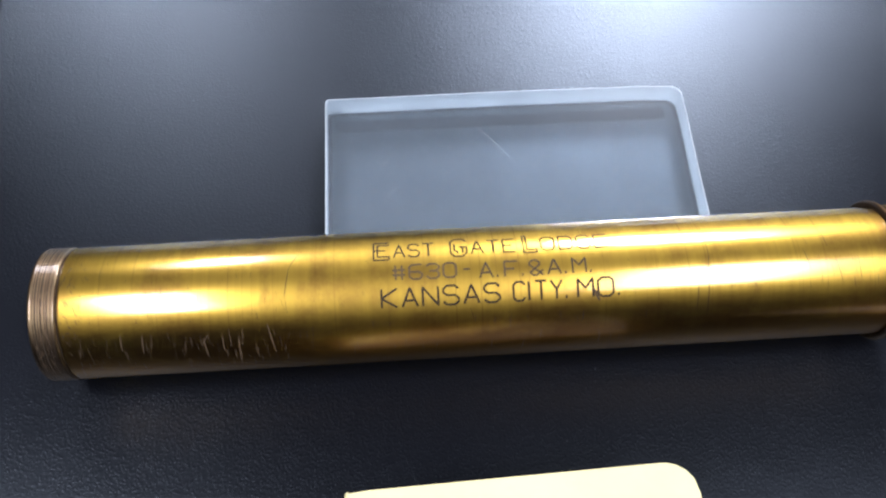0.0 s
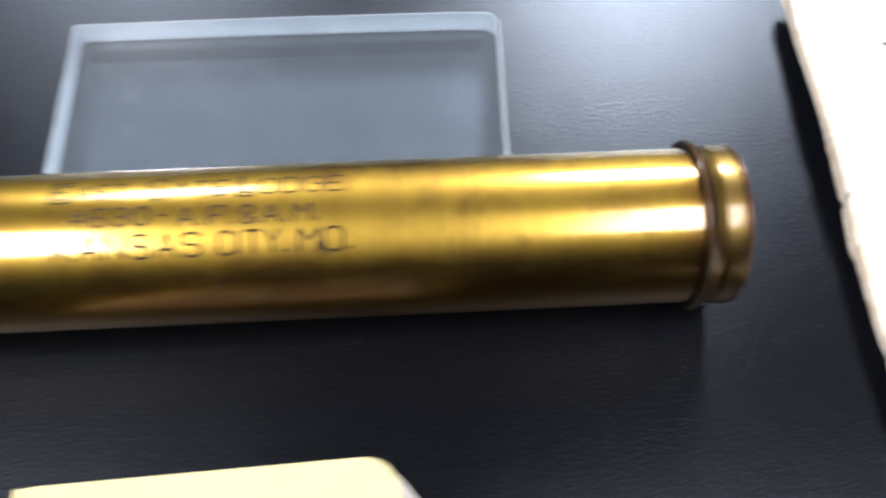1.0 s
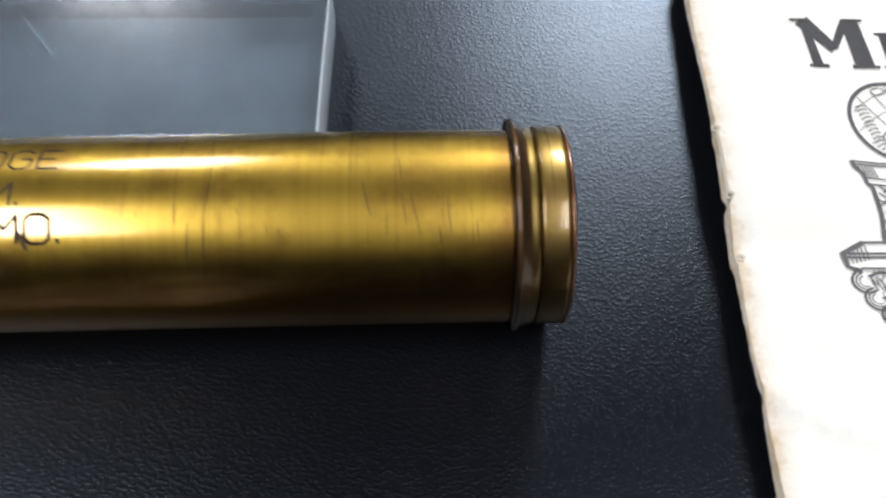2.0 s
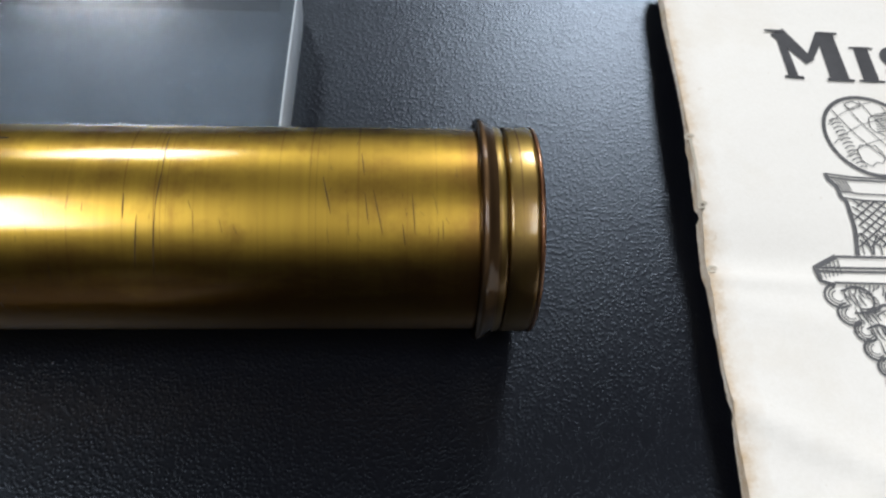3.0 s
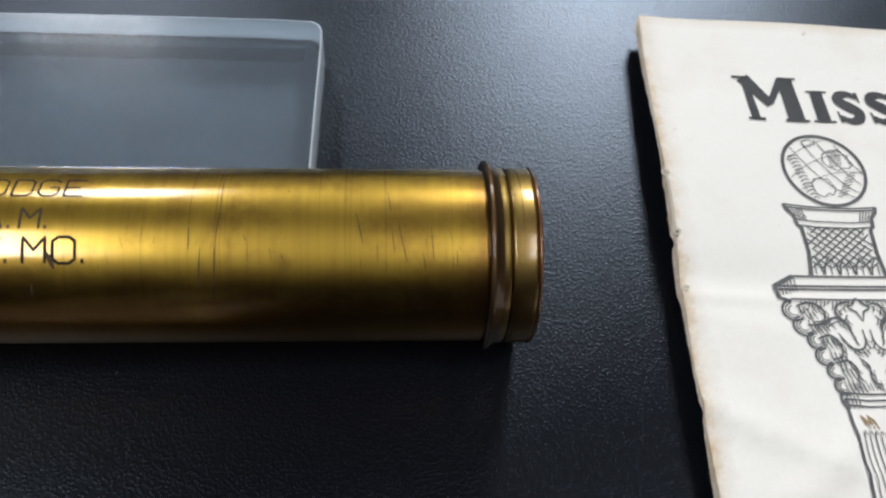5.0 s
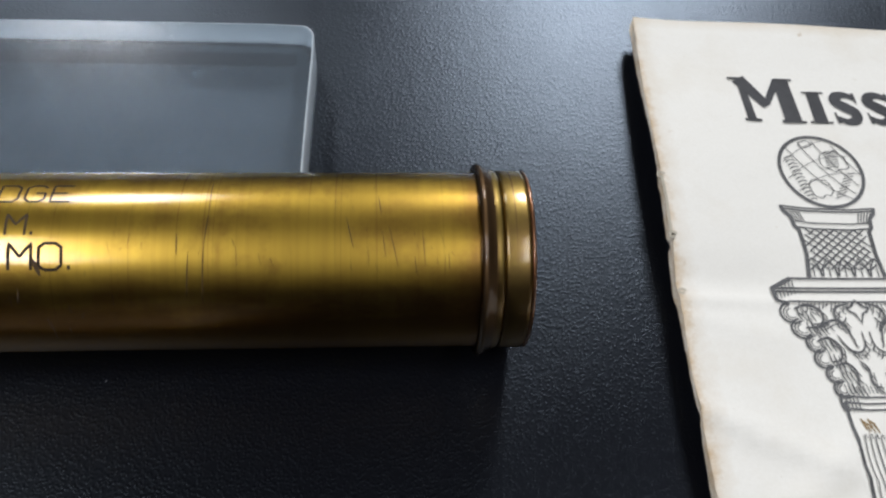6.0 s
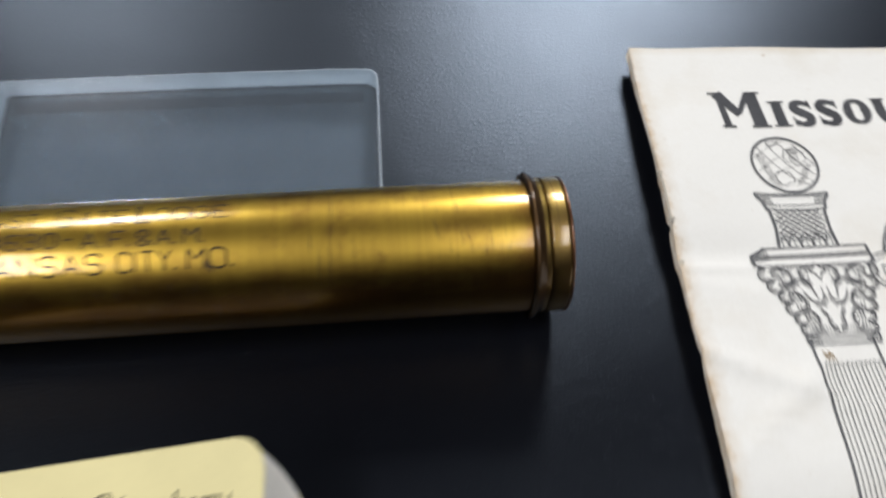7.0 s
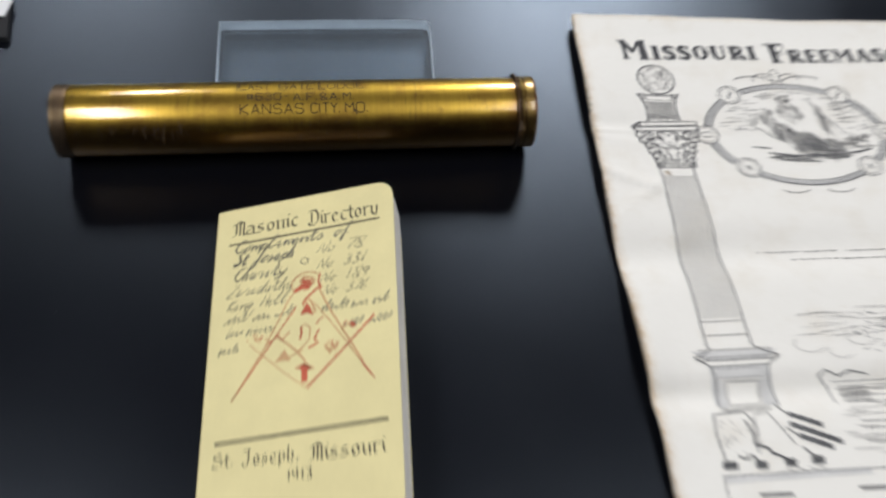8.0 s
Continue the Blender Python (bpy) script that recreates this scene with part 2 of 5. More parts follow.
# ---- mesh helpers ----
def part(name, bm, material, parent=None, label="", smooth=False):
    me = bpy.data.meshes.new(name)
    bm.normal_update()
    bm.to_mesh(me)
    bm.free()
    for p in me.polygons:
        p.use_smooth = smooth
    for mat in material if isinstance(material, (list, tuple)) else [material]:
        me.materials.append(mat)
    ob = new(name, me)
    ob.parent = parent
    return tagged(ob, label) if label else ob


def thing(name, label, category, group="", kind=""):
    return tagged(new(name), label, category, group, kind)


def box(bm, x0, x1, y0, y1, z0, z1, bevel=0.0):
    vs = [bm.verts.new((x, y, z)) for x in (x0, x1) for y in (y0, y1) for z in (z0, z1)]
    fs = [bm.faces.new([vs[i] for i in q]) for q in ((0, 1, 3, 2), (4, 6, 7, 5), (0, 4, 5, 1), (2, 3, 7, 6), (0, 2, 6, 4), (1, 5, 7, 3))]
    if bevel:
        bmesh.ops.bevel(bm, geom=list({e for f in fs for e in f.edges}), offset=bevel, segments=3, affect="EDGES", profile=0.6)
    return bm


def ribbon(bm, pts, width, surface, closed=False, step=0.3, taper=False):
    """A flat stroke of that width (cm) along pts (cm, on the sheet), laid on surface(x, y) -> metres."""
    if closed:
        pts = list(pts) + [pts[0]]
    fine = []
    for (ax, ay), (bx, by) in zip(pts, pts[1:]):
        n = max(1, int(math.hypot(bx - ax, by - ay) / step))
        fine += [(ax + (bx - ax) * k / n, ay + (by - ay) * k / n) for k in range(n)]
    fine.append(tuple(pts[-1]))
    rows = []
    for k, (x, y) in enumerate(fine):
        (ax, ay), (bx, by) = fine[max(0, k - 1)], fine[min(len(fine) - 1, k + 1)]
        if closed and k in (0, len(fine) - 1):
            (ax, ay), (bx, by) = fine[-2], fine[1]
        d = math.hypot(bx - ax, by - ay) or 1.0
        w = width / 2
        if taper:
            w *= 0.25 + 0.75 * math.sin(math.pi * min(1, max(0.0, (k + 0.3) / (len(fine) - 0.4))))
        nx, ny = -(by - ay) / d * w, (bx - ax) / d * w
        rows.append([bm.verts.new(surface(x + nx, y + ny)), bm.verts.new(surface(x - nx, y - ny))])
    for (a, b), (c, d) in zip(rows, rows[1:]):
        bm.faces.new((a, b, d, c))


def patch(bm, pts, surface):
    """A filled convex outline (cm) on the sheet, as a fan."""
    cx, cy = sum(p[0] for p in pts) / len(pts), sum(p[1] for p in pts) / len(pts)
    c, vs = bm.verts.new(surface(cx, cy)), [bm.verts.new(surface(*p)) for p in pts]
    for a, b in zip(vs, vs[1:] + vs[:1]):
        bm.faces.new((c, a, b))


def arc(cx, cy, rx, ry, a0=0.0, a1=360.0, n=32):
    return [(cx + rx * math.cos(radians(a0 + (a1 - a0) * k / n)), cy + ry * math.sin(radians(a0 + (a1 - a0) * k / n))) for k in range(n + (abs(a1 - a0) < 359.9))]


def lathe(bm, profile, n=96):
    """Turns (x, r) pairs in cm round the x axis, in metres."""
    rings = []
    for x, r in profile:
        if r <= 1e-6:
            rings.append([bm.verts.new((x * CM, 0, 0))])
        else:
            rings.append([bm.verts.new((x * CM, r * CM * math.cos(2 * math.pi * k / n), r * CM * math.sin(2 * math.pi * k / n))) for k in range(n)])
    for a, b in zip(rings, rings[1:]):
        for k in range(n):
            j = (k + 1) % n
            if len(a) == 1 and len(b) == 1:
                continue
            if len(a) == 1:
                bm.faces.new((a[0], b[j], b[k]))
            elif len(b) == 1:
                bm.faces.new((a[k], a[j], b[0]))
            else:
                bm.faces.new((a[k], a[j], b[j], b[k]))
    return bm


# ---- the unseen room that closes the place, dark to keep reflections low ----
X0, X1, Y0, Y1, FLOOR = -3.2, 3.4, -3.0, 4.6, -0.74
tagged(part("floor", box(bmesh.new(), X0, X1, Y0, Y1, FLOOR - 0.1, FLOOR), FLOOR_MAT), "dark grey carpeted floor of the room", "floor", kind="structure")
tagged(part("ceiling", box(bmesh.new(), X0, X1, Y0, Y1, CEILING, CEILING + 0.1), CEILING_PAINT), "grey tiled ceiling of the room", "ceiling", kind="structure")
for name, (a, b, c, d) in {"wall_west": (X0 - 0.1, X0, Y0, Y1), "wall_east": (X1, X1 + 0.1, Y0, Y1), "wall_south": (X0 - 0.1, X1 + 0.1, Y0 - 0.1, Y0), "wall_north": (X0 - 0.1, X1 + 0.1, Y1, Y1 + 0.1)}.items():
    tagged(part(name, box(bmesh.new(), a, b, c, d, FLOOR - 0.1, CEILING + 0.1), WALL_PAINT), "plain painted wall of the room", "wall", kind="structure")
for lx, ly, wide, watts in TROFFERS:
    fr = bmesh.new()
    w, l = wide / 2, TROFFER_L / 2
    for a, b, c, d in ((-w - 0.03, -w, -l, l), (w, w + 0.03, -l, l), (-w - 0.03, w + 0.03, -l - 0.03, -l), (-w - 0.03, w + 0.03, l, l + 0.03)):
        box(fr, lx + a, lx + b, ly + c, ly + d, CEILING - 0.02, CEILING - 0.001)
    tagged(part("ceiling_light_frame", fr, CEILING_PAINT), "grey metal frame of a fluorescent ceiling light", "light frame", "ceiling light frames", "structure")

# ---- the black table ----
table = thing("table", "black pebble-grained laminate table with steel legs", "table")
TX0, TX1, TY0, TY1 = -0.75, 1.05, -0.42, 0.40
part("tabletop", box(bmesh.new(), TX0, TX1, TY0, TY1, -0.028, 0.0, 0.004), TABLE, table)
for lx, ly in ((TX0 + 0.08, TY0 + 0.08), (TX1 - 0.08, TY0 + 0.08), (TX0 + 0.08, TY1 - 0.08), (TX1 - 0.08, TY1 - 0.08)):
    part("leg", box(bmesh.new(), lx - 0.02, lx + 0.02, ly - 0.02, ly + 0.02, FLOOR, -0.028, 0.003), STEEL, table, "grey steel table leg")

# ---- acrylic block behind the tube ----
block = thing("acrylic_block", "scuffed clear acrylic block with frosted edges lying on the table", "display block")
BX0, BX1, BY0, BY1, BH = -4.62, 8.45, 2.02, 8.46, 1.42


def block_outline(shrink=0.0, r=0.45):
    x0, x1, y0, y1 = BX0 + shrink, BX1 - shrink, BY0 + shrink, BY1 - shrink
    r2 = 0.14
    # one sawn-off corner, its sides bowed a little outwards
    return [(x1 - 0.11, y0 + 1.6), (x1 - 0.07, y0 + 3.2), (x1 - 0.03, y0 + 4.4), (x1, y1 - 1.0)] + arc(x1 - r, y1 - r, r, r, 8, 70, 6) + [(x1 - 1.4, y1 + 0.02), ((x0 + x1) / 2, y1 + 0.05)] + arc(x0 + r2, y1 - r2, r2, r2, 90, 180, 5) + arc(x0 + r2, y0 + r2, r2, r2, 180, 270, 5) + arc(x1 - 0.14 - r2, y0 + r2, r2, r2, 270, 360, 5)


def block_faces():
    """The polished top and underside, seen through."""
    bm = bmesh.new()
    bm.faces.new([bm.verts.new((x * CM, y * CM, BH * CM)) for x, y in block_outline(0.045)])
    bm.faces.new([bm.verts.new((x * CM, y * CM, 0.03 * CM)) for x, y in block_outline(0.045)][::-1])
    return bm


def block_edge():
    bm = bmesh.new()
    rings = [[bm.verts.new((x * CM, y * CM, z * CM)) for x, y in block_outline(s)] for s, z in ((0.045, BH), (0.012, BH - 0.012), (0.0, BH - 0.05), (0.0, 0.05), (0.03, 0.0))]
    for a, b in zip(rings, rings[1:]):
        for k in range(len(a)):
            j = (k + 1) % len(a)
            bm.faces.new((a[j], a[k], b[k], b[j]))
    return bm


pane = part("polished_face", block_faces(), ACRYLIC, block, "clear scuffed acrylic face")
pane.visible_shadow = False
part("edge", block_edge(), ACRYLIC_EDGE, block, "frosted sawn edge", True)
# scuffs on the block's face
rnd = random.Random(5)
scuffs = bmesh.new()
flat_on_block = lambda x, y: (x * CM, y * CM, (BH + 0.004) * CM)
for k in range(16):
    x, y, a, l = rnd.uniform(BX0 + 0.5, BX1 - 0.5), rnd.uniform(BY0 + 0.8, BY1 - 1.3), rnd.uniform(0, 360), rnd.choice((0.12, 0.2, 0.3, 0.5, 0.9))
    ribbon(scuffs, arc(x, y, l * 1.2, l * 1.2, a, a + rnd.uniform(15, 50), 5), rnd.uniform(0.005, 0.011), flat_on_block, taper=True)
for x0, y0, x1, y1, w in ((0.6, 7.1, 1.9, 5.4, 0.012), (0.0, 6.0, 0.1, 5.2, 0.010), (3.6, 6.6, 4.6, 5.9, 0.008), (5.2, 4.2, 6.6, 4.9, 0.007), (-2.7, 5.4, -2.4, 5.65, 0.03), (-2.6, 4.1, -2.2, 4.45, 0.025), (5.4, 3.1, 5.6, 2.95, 0.03), (-0.8, 3.4, 1.0, 2.8, 0.006)):
    ribbon(scuffs, [(x0, y0), ((x0 + x1) / 2 + 0.05, (y0 + y1) / 2), (x1, y1)], w, flat_on_block, taper=True)
# dark ring painted as the shade round the underside
edge_shade = bmesh.new()
rings = [[edge_shade.verts.new((x * CM, y * CM, z * CM)) for x, y in block_outline(d)] for d, z in ((0.08, 0.12), (0.17, 0.035))]
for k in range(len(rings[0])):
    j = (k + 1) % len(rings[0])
    edge_shade.faces.new((rings[0][k], rings[0][j], rings[1][j], rings[1][k]))
# and a dark strip added for the dark reflection seen along the far edge
far_edge_shade = [[edge_shade.verts.new((x * CM, y * CM, 0.045 * CM)) for x in (BX0 + 0.35, (BX0 + BX1) / 2, BX1 - 0.55)] for y in (BY1 - 0.42, BY1 - 0.92)]
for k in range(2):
    edge_shade.faces.new((far_edge_shade[0][k], far_edge_shade[1][k], far_edge_shade[1][k + 1], far_edge_shade[0][k + 1]))
part("edge_shade", edge_shade, plain("dark_shade_strip", (0.020, 0.024, 0.032), 0.5, 0.15, 300.0), block, "dark strips standing in for the shade seen along the lower edge")
SCUFF = plain("acrylic_scuff", (0.26, 0.29, 0.32), 0.8, 0.3, 900.0)
tagged(part("scuffs", scuffs, SCUFF, block, "pale hairline scuffs"), kind="stuff")

# ---- brass document tube ----
tube = thing("brass_tube", "old scratched brass document tube engraved with a lodge name", "document tube")
R = 2.0
lift = math.degrees(math.atan2(0.111, 25.3))
tube.matrix_world = pose(0, 0, 0.02160, 0, -lift, 0)
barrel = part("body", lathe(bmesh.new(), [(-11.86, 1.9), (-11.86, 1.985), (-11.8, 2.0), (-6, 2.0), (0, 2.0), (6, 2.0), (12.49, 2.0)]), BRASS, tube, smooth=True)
cap = [(-12.62, 0), (-12.66, 1.4), (-12.70, 1.82), (-12.70, 1.93), (-12.675, 1.985), (-12.63, 2.008), (-12.58, 2.01), (-12.55, 2.0)]
end_cap = part("end_cap", lathe(bmesh.new(), cap + [(-11.98, 2.0), (-11.93, 1.985), (-11.915, 1.9)]), BRASS_CAP, tube, "ringed tarnished brass end cap", True)
for gx, gw in ((-12.53, 0.014), (-12.46, 0.026), (-12.38, 0.016), (-12.30, 0.030), (-12.20, 0.014), (-12.13, 0.020), (-12.03, 0.012)):
    part("groove", lathe(bmesh.new(), [(gx - gw, 1.99), (gx - gw * 0.6, 2.0035), (gx + gw * 0.6, 2.0035), (gx + gw, 1.99)]), ENGRAVED, end_cap, "dark turned groove", True)
part("joint", lathe(bmesh.new(), [(-11.95, 1.93), (-11.84, 1.93)]), ENGRAVED, tube, "dark joint line", True)
part("bead", lathe(bmesh.new(), [(12.41, 1.99), (12.415, 2.10), (12.435, 2.165), (12.48, 2.203), (12.53, 2.203), (12.575, 2.175), (12.62, 2.14), (12.68, 2.105), (12.74, 2.075)]), BRASS_DARK, tube, "raised tarnished bead", True)
part("collar", lathe(bmesh.new(), [(12.73, 2.072), (12.78, 2.058), (12.86, 2.052), (12.90, 2.03), (12.918, 1.99), (12.94, 1.97)]), BRASS_END, tube, "brown worn collar", True)
screw_cap = part("screw_cap", lathe(bmesh.new(), [(12.93, 1.96), (12.942, 2.01), (12.965, 2.03), (13.02, 2.038), (13.20, 2.036), (13.40, 2.04), (13.48, 2.03), (13.495, 2.0)]), BRASS_END, tube, "tarnished brass screw cap", True)
part("rim", lathe(bmesh.new(), [(13.49, 2.0), (13.495, 2.032), (13.52, 2.045), (13.555, 2.035), (13.575, 2.0), (13.58, 1.94), (13.57, 1.86), (13.53, 1.80), (13.50, 0)]), BRASS_RIM, screw_cap, "coppery worn rim and end plate", True)


def tube_surface(base_deg, over=0.006):
    """x along the axis, y up the letters (cm), from a line that many degrees round from the back."""
    def f(x, y):
        a = radians(base_deg) - y / R
        return (x * CM, (R + over) * CM * math.cos(a), (R + over) * CM * math.sin(a))
    return f


# single-stroke engraved letters on a grid of 4 by 6
GLYPHS = {"A": "00 26 40/12 32", "C": "45 36 16 05 01 10 30 41", "D": "00 06 36 45 41 30 00", "E": "46 06 00 40/03 33", "F": "46 06 00/03 33",
          "G": "45 36 16 05 01 10 30 41 43 23", "I": "06 00", "K": "06 00/46 03 40", "L": "06 00 40", "M": "00 06 23 46 40", "N": "00 06 40 46",
          "O": "10 30 41 45 36 16 05 01 10", "S": "45 36 16 05 04 13 33 42 41 30 10 01", "T": "06 46/26 20", "Y": "06 23 46/23 20",
          "0": "10 30 41 45 36 16 05 01 10", "3": "05 16 36 45 44 33 13/33 42 41 30 10 01", "6": "46 16 05 01 10 30 41 42 33 03",
          "#": "10 16/30 36/02 42/04 44", "&": "40 04 05 16 26 35 34 01 10 20 42", "-": "13 33", ".": "00 01", ",": "01 00",
          "e": "46 06 00 40/03 33/11 15 45/11 41 40", "g": "45 36 16 05 01 10 30 41 43 23/14 12 21/33 31", "l": "06 00 40/16 11 41 40/06 16"}


def engraved(bm, text, x0, x1, y0, y1, surface, width):
    wide = [0.9 if c in ".,I" else 4.0 for c in text]
    unit = (x1 - x0) / (sum(wide) + 1.35 * (len(text) - 1))
    x = x0
    for c, w in zip(text, wide):
        for stroke in GLYPHS[c].split("/"):
            pts = [(x + int(p[0]) * unit, y0 + int(p[1]) / 6 * (y1 - y0)) for p in stroke.split()]
            ribbon(bm, pts, width, surface, step=0.05)
        x += (w + 1.35) * unit


line = bmesh.new()
for first, rest, x0, xm, x1 in (("e", "AST", -2.94, -2.36, -1.19), ("g", "ATE", -0.70, -0.10, 1.19), ("l", "ODGE", 1.43, 1.95, 3.93)):
    engraved(line, first, x0, xm - 0.13, -0.04, 0.64, tube_surface(84.0), 0.050)
    engraved(line, rest, xm, x1, 0.02, 0.52, tube_surface(84.0), 0.052)
for word, x0, x1 in (("KANSAS", -2.76, 0.62), ("CITY,", 1.02, 2.62), ("MO.", 2.88, 4.16)):
    engraved(line, word, x0, x1, 0.02, 0.56, tube_surface(126.8), 0.064)
part("engraving", line, ENGRAVED, barrel, "blackened engraved letters")
line = bmesh.new()
engraved(line, "#630-", -2.42, -0.10, -0.02, 0.42, tube_surface(103.2), 0.056)
engraved(line, "A.F.&A.M.", 0.08, 3.38, -0.02, 0.44, tube_surface(105.2), 0.056)
part("worn_engraving", line, ENGRAVED_WORN, barrel, "worn brown engraved letters")
# brown gash through the last word
line = bmesh.new()
ribbon(line, [(3.34, 0.26), (3.42, 0.10), (3.50, -0.10)], 0.10, tube_surface(126.8, 0.009), step=0.05, taper=True)
part("gash", line, ENGRAVED_WORN, barrel, "dark brown gash")

# scratches: axis place and degrees round, from and to
DARK_SCRATCHES = ((-9.4, 101, -9.33, 125), (-8.98, 99, -8.94, 121), (-7.93, 105, -7.93, 118), (-5.11, 74, -5.37, 87), (-5.37, 87, -5.52, 114),
                  (6.77, 66, 6.79, 93), (6.79, 93, 6.73, 112), (6.73, 112, 6.67, 148), (6.18, 105, 6.18, 118), (6.42, 116, 6.36, 144), (9.61, 95, 9.76, 115))
FINE_SCRATCHES = ((10.28, 79, 10.34, 94), (10.36, 105, 10.42, 120), (10.5, 102, 10.68, 126), (11.02, 120, 11.07, 131), (11.19, 104, 11.24, 125), (11.73, 118, 11.74, 128))
PALE_SCRATCHES = ((-6.03, 134, -5.87, 162), (-6.86, 142, -6.93, 175), (-7.87, 143, -7.8, 164), (-7.74, 141, -7.95, 151), (-10.16, 137, -10.18, 152), (-9.56, 138, -9.6, 156), (-7.32, 142, -7.33, 158))


def scratch(bm, x0, a0, x1, a1, width, over=0.004):
    f = tube_surface(0, over)
    ribbon(bm, [(x0, -radians(a0) * R), (x1, -radians(a1) * R)], width, f, step=0.08, taper=True)


for table_rows, width, mat, label in ((DARK_SCRATCHES, 0.024, SCRATCH, "dark gouged line"), (FINE_SCRATCHES, 0.018, SCRATCH, "fine dark scratch"), (PALE_SCRATCHES, 0.04, SCRATCH_PALE, "pale scrape")):
    for row in table_rows:
        bm = bmesh.new()
        scratch(bm, *row, width)
        part("scratch", bm, mat, barrel, label)
rnd = random.Random(11)
hair, worn = bmesh.new(), bmesh.new()
for k in range(150):
    x, a = rnd.uniform(-11.6, 12.2), rnd.choice((rnd.uniform(62, 130), rnd.uniform(100, 124)))
    if not (-3.0 < x < 4.2 and a < 128):
        scratch(hair, x, a, x + rnd.uniform(-0.05, 0.09), a + rnd.choice((2, 3, 4, 5, 8, 12)), rnd.uniform(0.004, 0.011))
for k in range(120):
    x, a = rnd.choice((rnd.uniform(-11.5, -5.5), rnd.uniform(-11.5, 5))), rnd.uniform(134, 168)
    scratch(worn, x, a, x + rnd.uniform(-0.04, 0.05), a + rnd.uniform(3, 14), rnd.uniform(0.006, 0.022))
# knocks and dark nicks crowded beside the end cap
nicks = bmesh.new()
for k in range(46):
    x, a = -11.8 + abs(rnd.gauss(0, 0.35)), rnd.uniform(70, 150)
    scratch(nicks, x, a, x + rnd.uniform(-0.05, 0.12), a + rnd.choice((2, 3, 4, 7)), rnd.uniform(0.010, 0.030))
tagged(part("nicks", nicks, ENGRAVED_WORN, barrel), kind="stuff")
nicks = bmesh.new()
for k in range(34):
    x, a = rnd.uniform(-12.52, -12.0), rnd.uniform(70, 175)
    scratch(nicks, x, a, x + rnd.uniform(-0.05, 0.05), a + rnd.choice((3, 5, 9)), rnd.uniform(0.012, 0.035), 0.012)
tagged(part("worn_scrape", nicks, SCRATCH_PALE, end_cap), kind="stuff")
tagged(part("hairline_scratch", hair, SCRATCH, barrel), kind="stuff")
tagged(part("worn_scrape", worn, SCRATCH_PALE, barrel), kind="stuff")


# ---- newspaper ----
newspaper = thing("newspaper", "aged cream fraternal newspaper with browned torn spine and fold creases", "newspaper")
PX0, PX1, PY0, PY1 = 17.80, 43.4, -24.5, 9.50


def newspaper_z(x, y):
    """Height (cm) of the top sheet at x, y (cm): it sags at its folds and lifts at its edges."""
    z = 0.68 + 0.06 * math.sin(x * 0.31 + 0.6) + 0.05 * math.sin(y * 0.43 + 0.2 * x)
    z -= 0.46 * math.exp(-(((y + 9.2) / 1.4) ** 2)) * (0.8 + 0.2 * math.cos(0.2 * (x - 20)))
    z -= 0.16 * math.exp(-(((y - 0.05) / 0.8) ** 2)) * math.exp(-(((x - 17.5) / 6.0) ** 2))
    z -= 0.42 * math.exp(-(((y + 17.5) / 0.9) ** 2))
    z += (0.05 + 0.09 * math.exp(-(((x - 18) / 2.6) ** 2))) * math.exp(-abs(y - 0.0 + 0.02 * x) / 0.16) + 0.07 * math.exp(-abs(y + 0.9 + 0.25 * (x - 18)) / 0.3) * math.exp(-(((x - 18) / 2.5) ** 2))
    z += 0.25 * math.exp(-abs(y + 3.4 + 0.5 * (x - 18)) / 0.28) * math.exp(-(((x - 19) / 2.5) ** 2)) + 0.19 * math.exp(-abs(y + 5.0 - 0.8 * (x - 20)) / 0.25) * math.exp(-(((x - 20) / 2.0) ** 2))
    z += 0.42 * math.exp(-(((x - 18.6) / 3.0) ** 2)) * math.exp(-(((y - 3.6) / 4.2) ** 2))
    z += 0.55 * math.exp(-(((x - 17.2) / 1.9) ** 2)) * math.exp(-(((y + 15.0) / 3.4) ** 2))
    z += 0.10 * math.exp(-(((x - 17.7) / 1.2) ** 2)) + 0.10 * math.exp(-(((y - 9.4) / 1.5) ** 2))
    return z


def on_newspaper(x, y):
    return (x * CM, y * CM, (newspaper_z(x, y) + 0.028) * CM)


def on_tone(x, y):
    """Just above the sheet: printed grey tone under the black lines."""
    return (x * CM, y * CM, (newspaper_z(x, y) + 0.020) * CM)


def sheet_mesh(drop, inset, seed):
    bm = bmesh.new()
    rnd = random.Random(seed)
    xs = [0, 0.012, 0.025, 0.04, 0.06, 0.08] + [0.08 + 0.92 * k / 64 for k in range(1, 65)]
    ny = 260
    grid = []
    for j in range(ny + 1):
        y = PY0 + (PY1 - PY0) * j / ny
        left = PX0 + inset + 0.03 * math.sin(y * 0.8 + seed) + 0.011 * rnd.uniform(-1, 1) - 0.33 + 0.55 * (max(0.0, y + 9) / 18.4) ** 1.3
        left += 0.10 * math.exp(-(((y - 1.45) / 0.12) ** 2)) - 0.05 * math.exp(-(((y - 3.3) / 0.10) ** 2))
        left -= 0.08 * math.exp(-(((y + 15.0) / 3.4) ** 2))
        row = []
        for t in xs:
            x = left + (PX1 - left) * t
            yy = y - 0.030 * (x - PX0) * (j / ny) + 0.03 * math.sin(0.9 * x + seed) * (j == ny)
            z = max(newspaper_z(x, yy) - drop, 0.03 + 0.004 * (6 - seed))
            row.append(bm.verts.new((x * CM, yy * CM, z * CM)))
        grid.append(row)
    for j in range(ny):
        for i in range(len(xs) - 1):
            bm.faces.new((grid[j][i], grid[j][i + 1], grid[j + 1][i + 1], grid[j + 1][i]))
    return bm


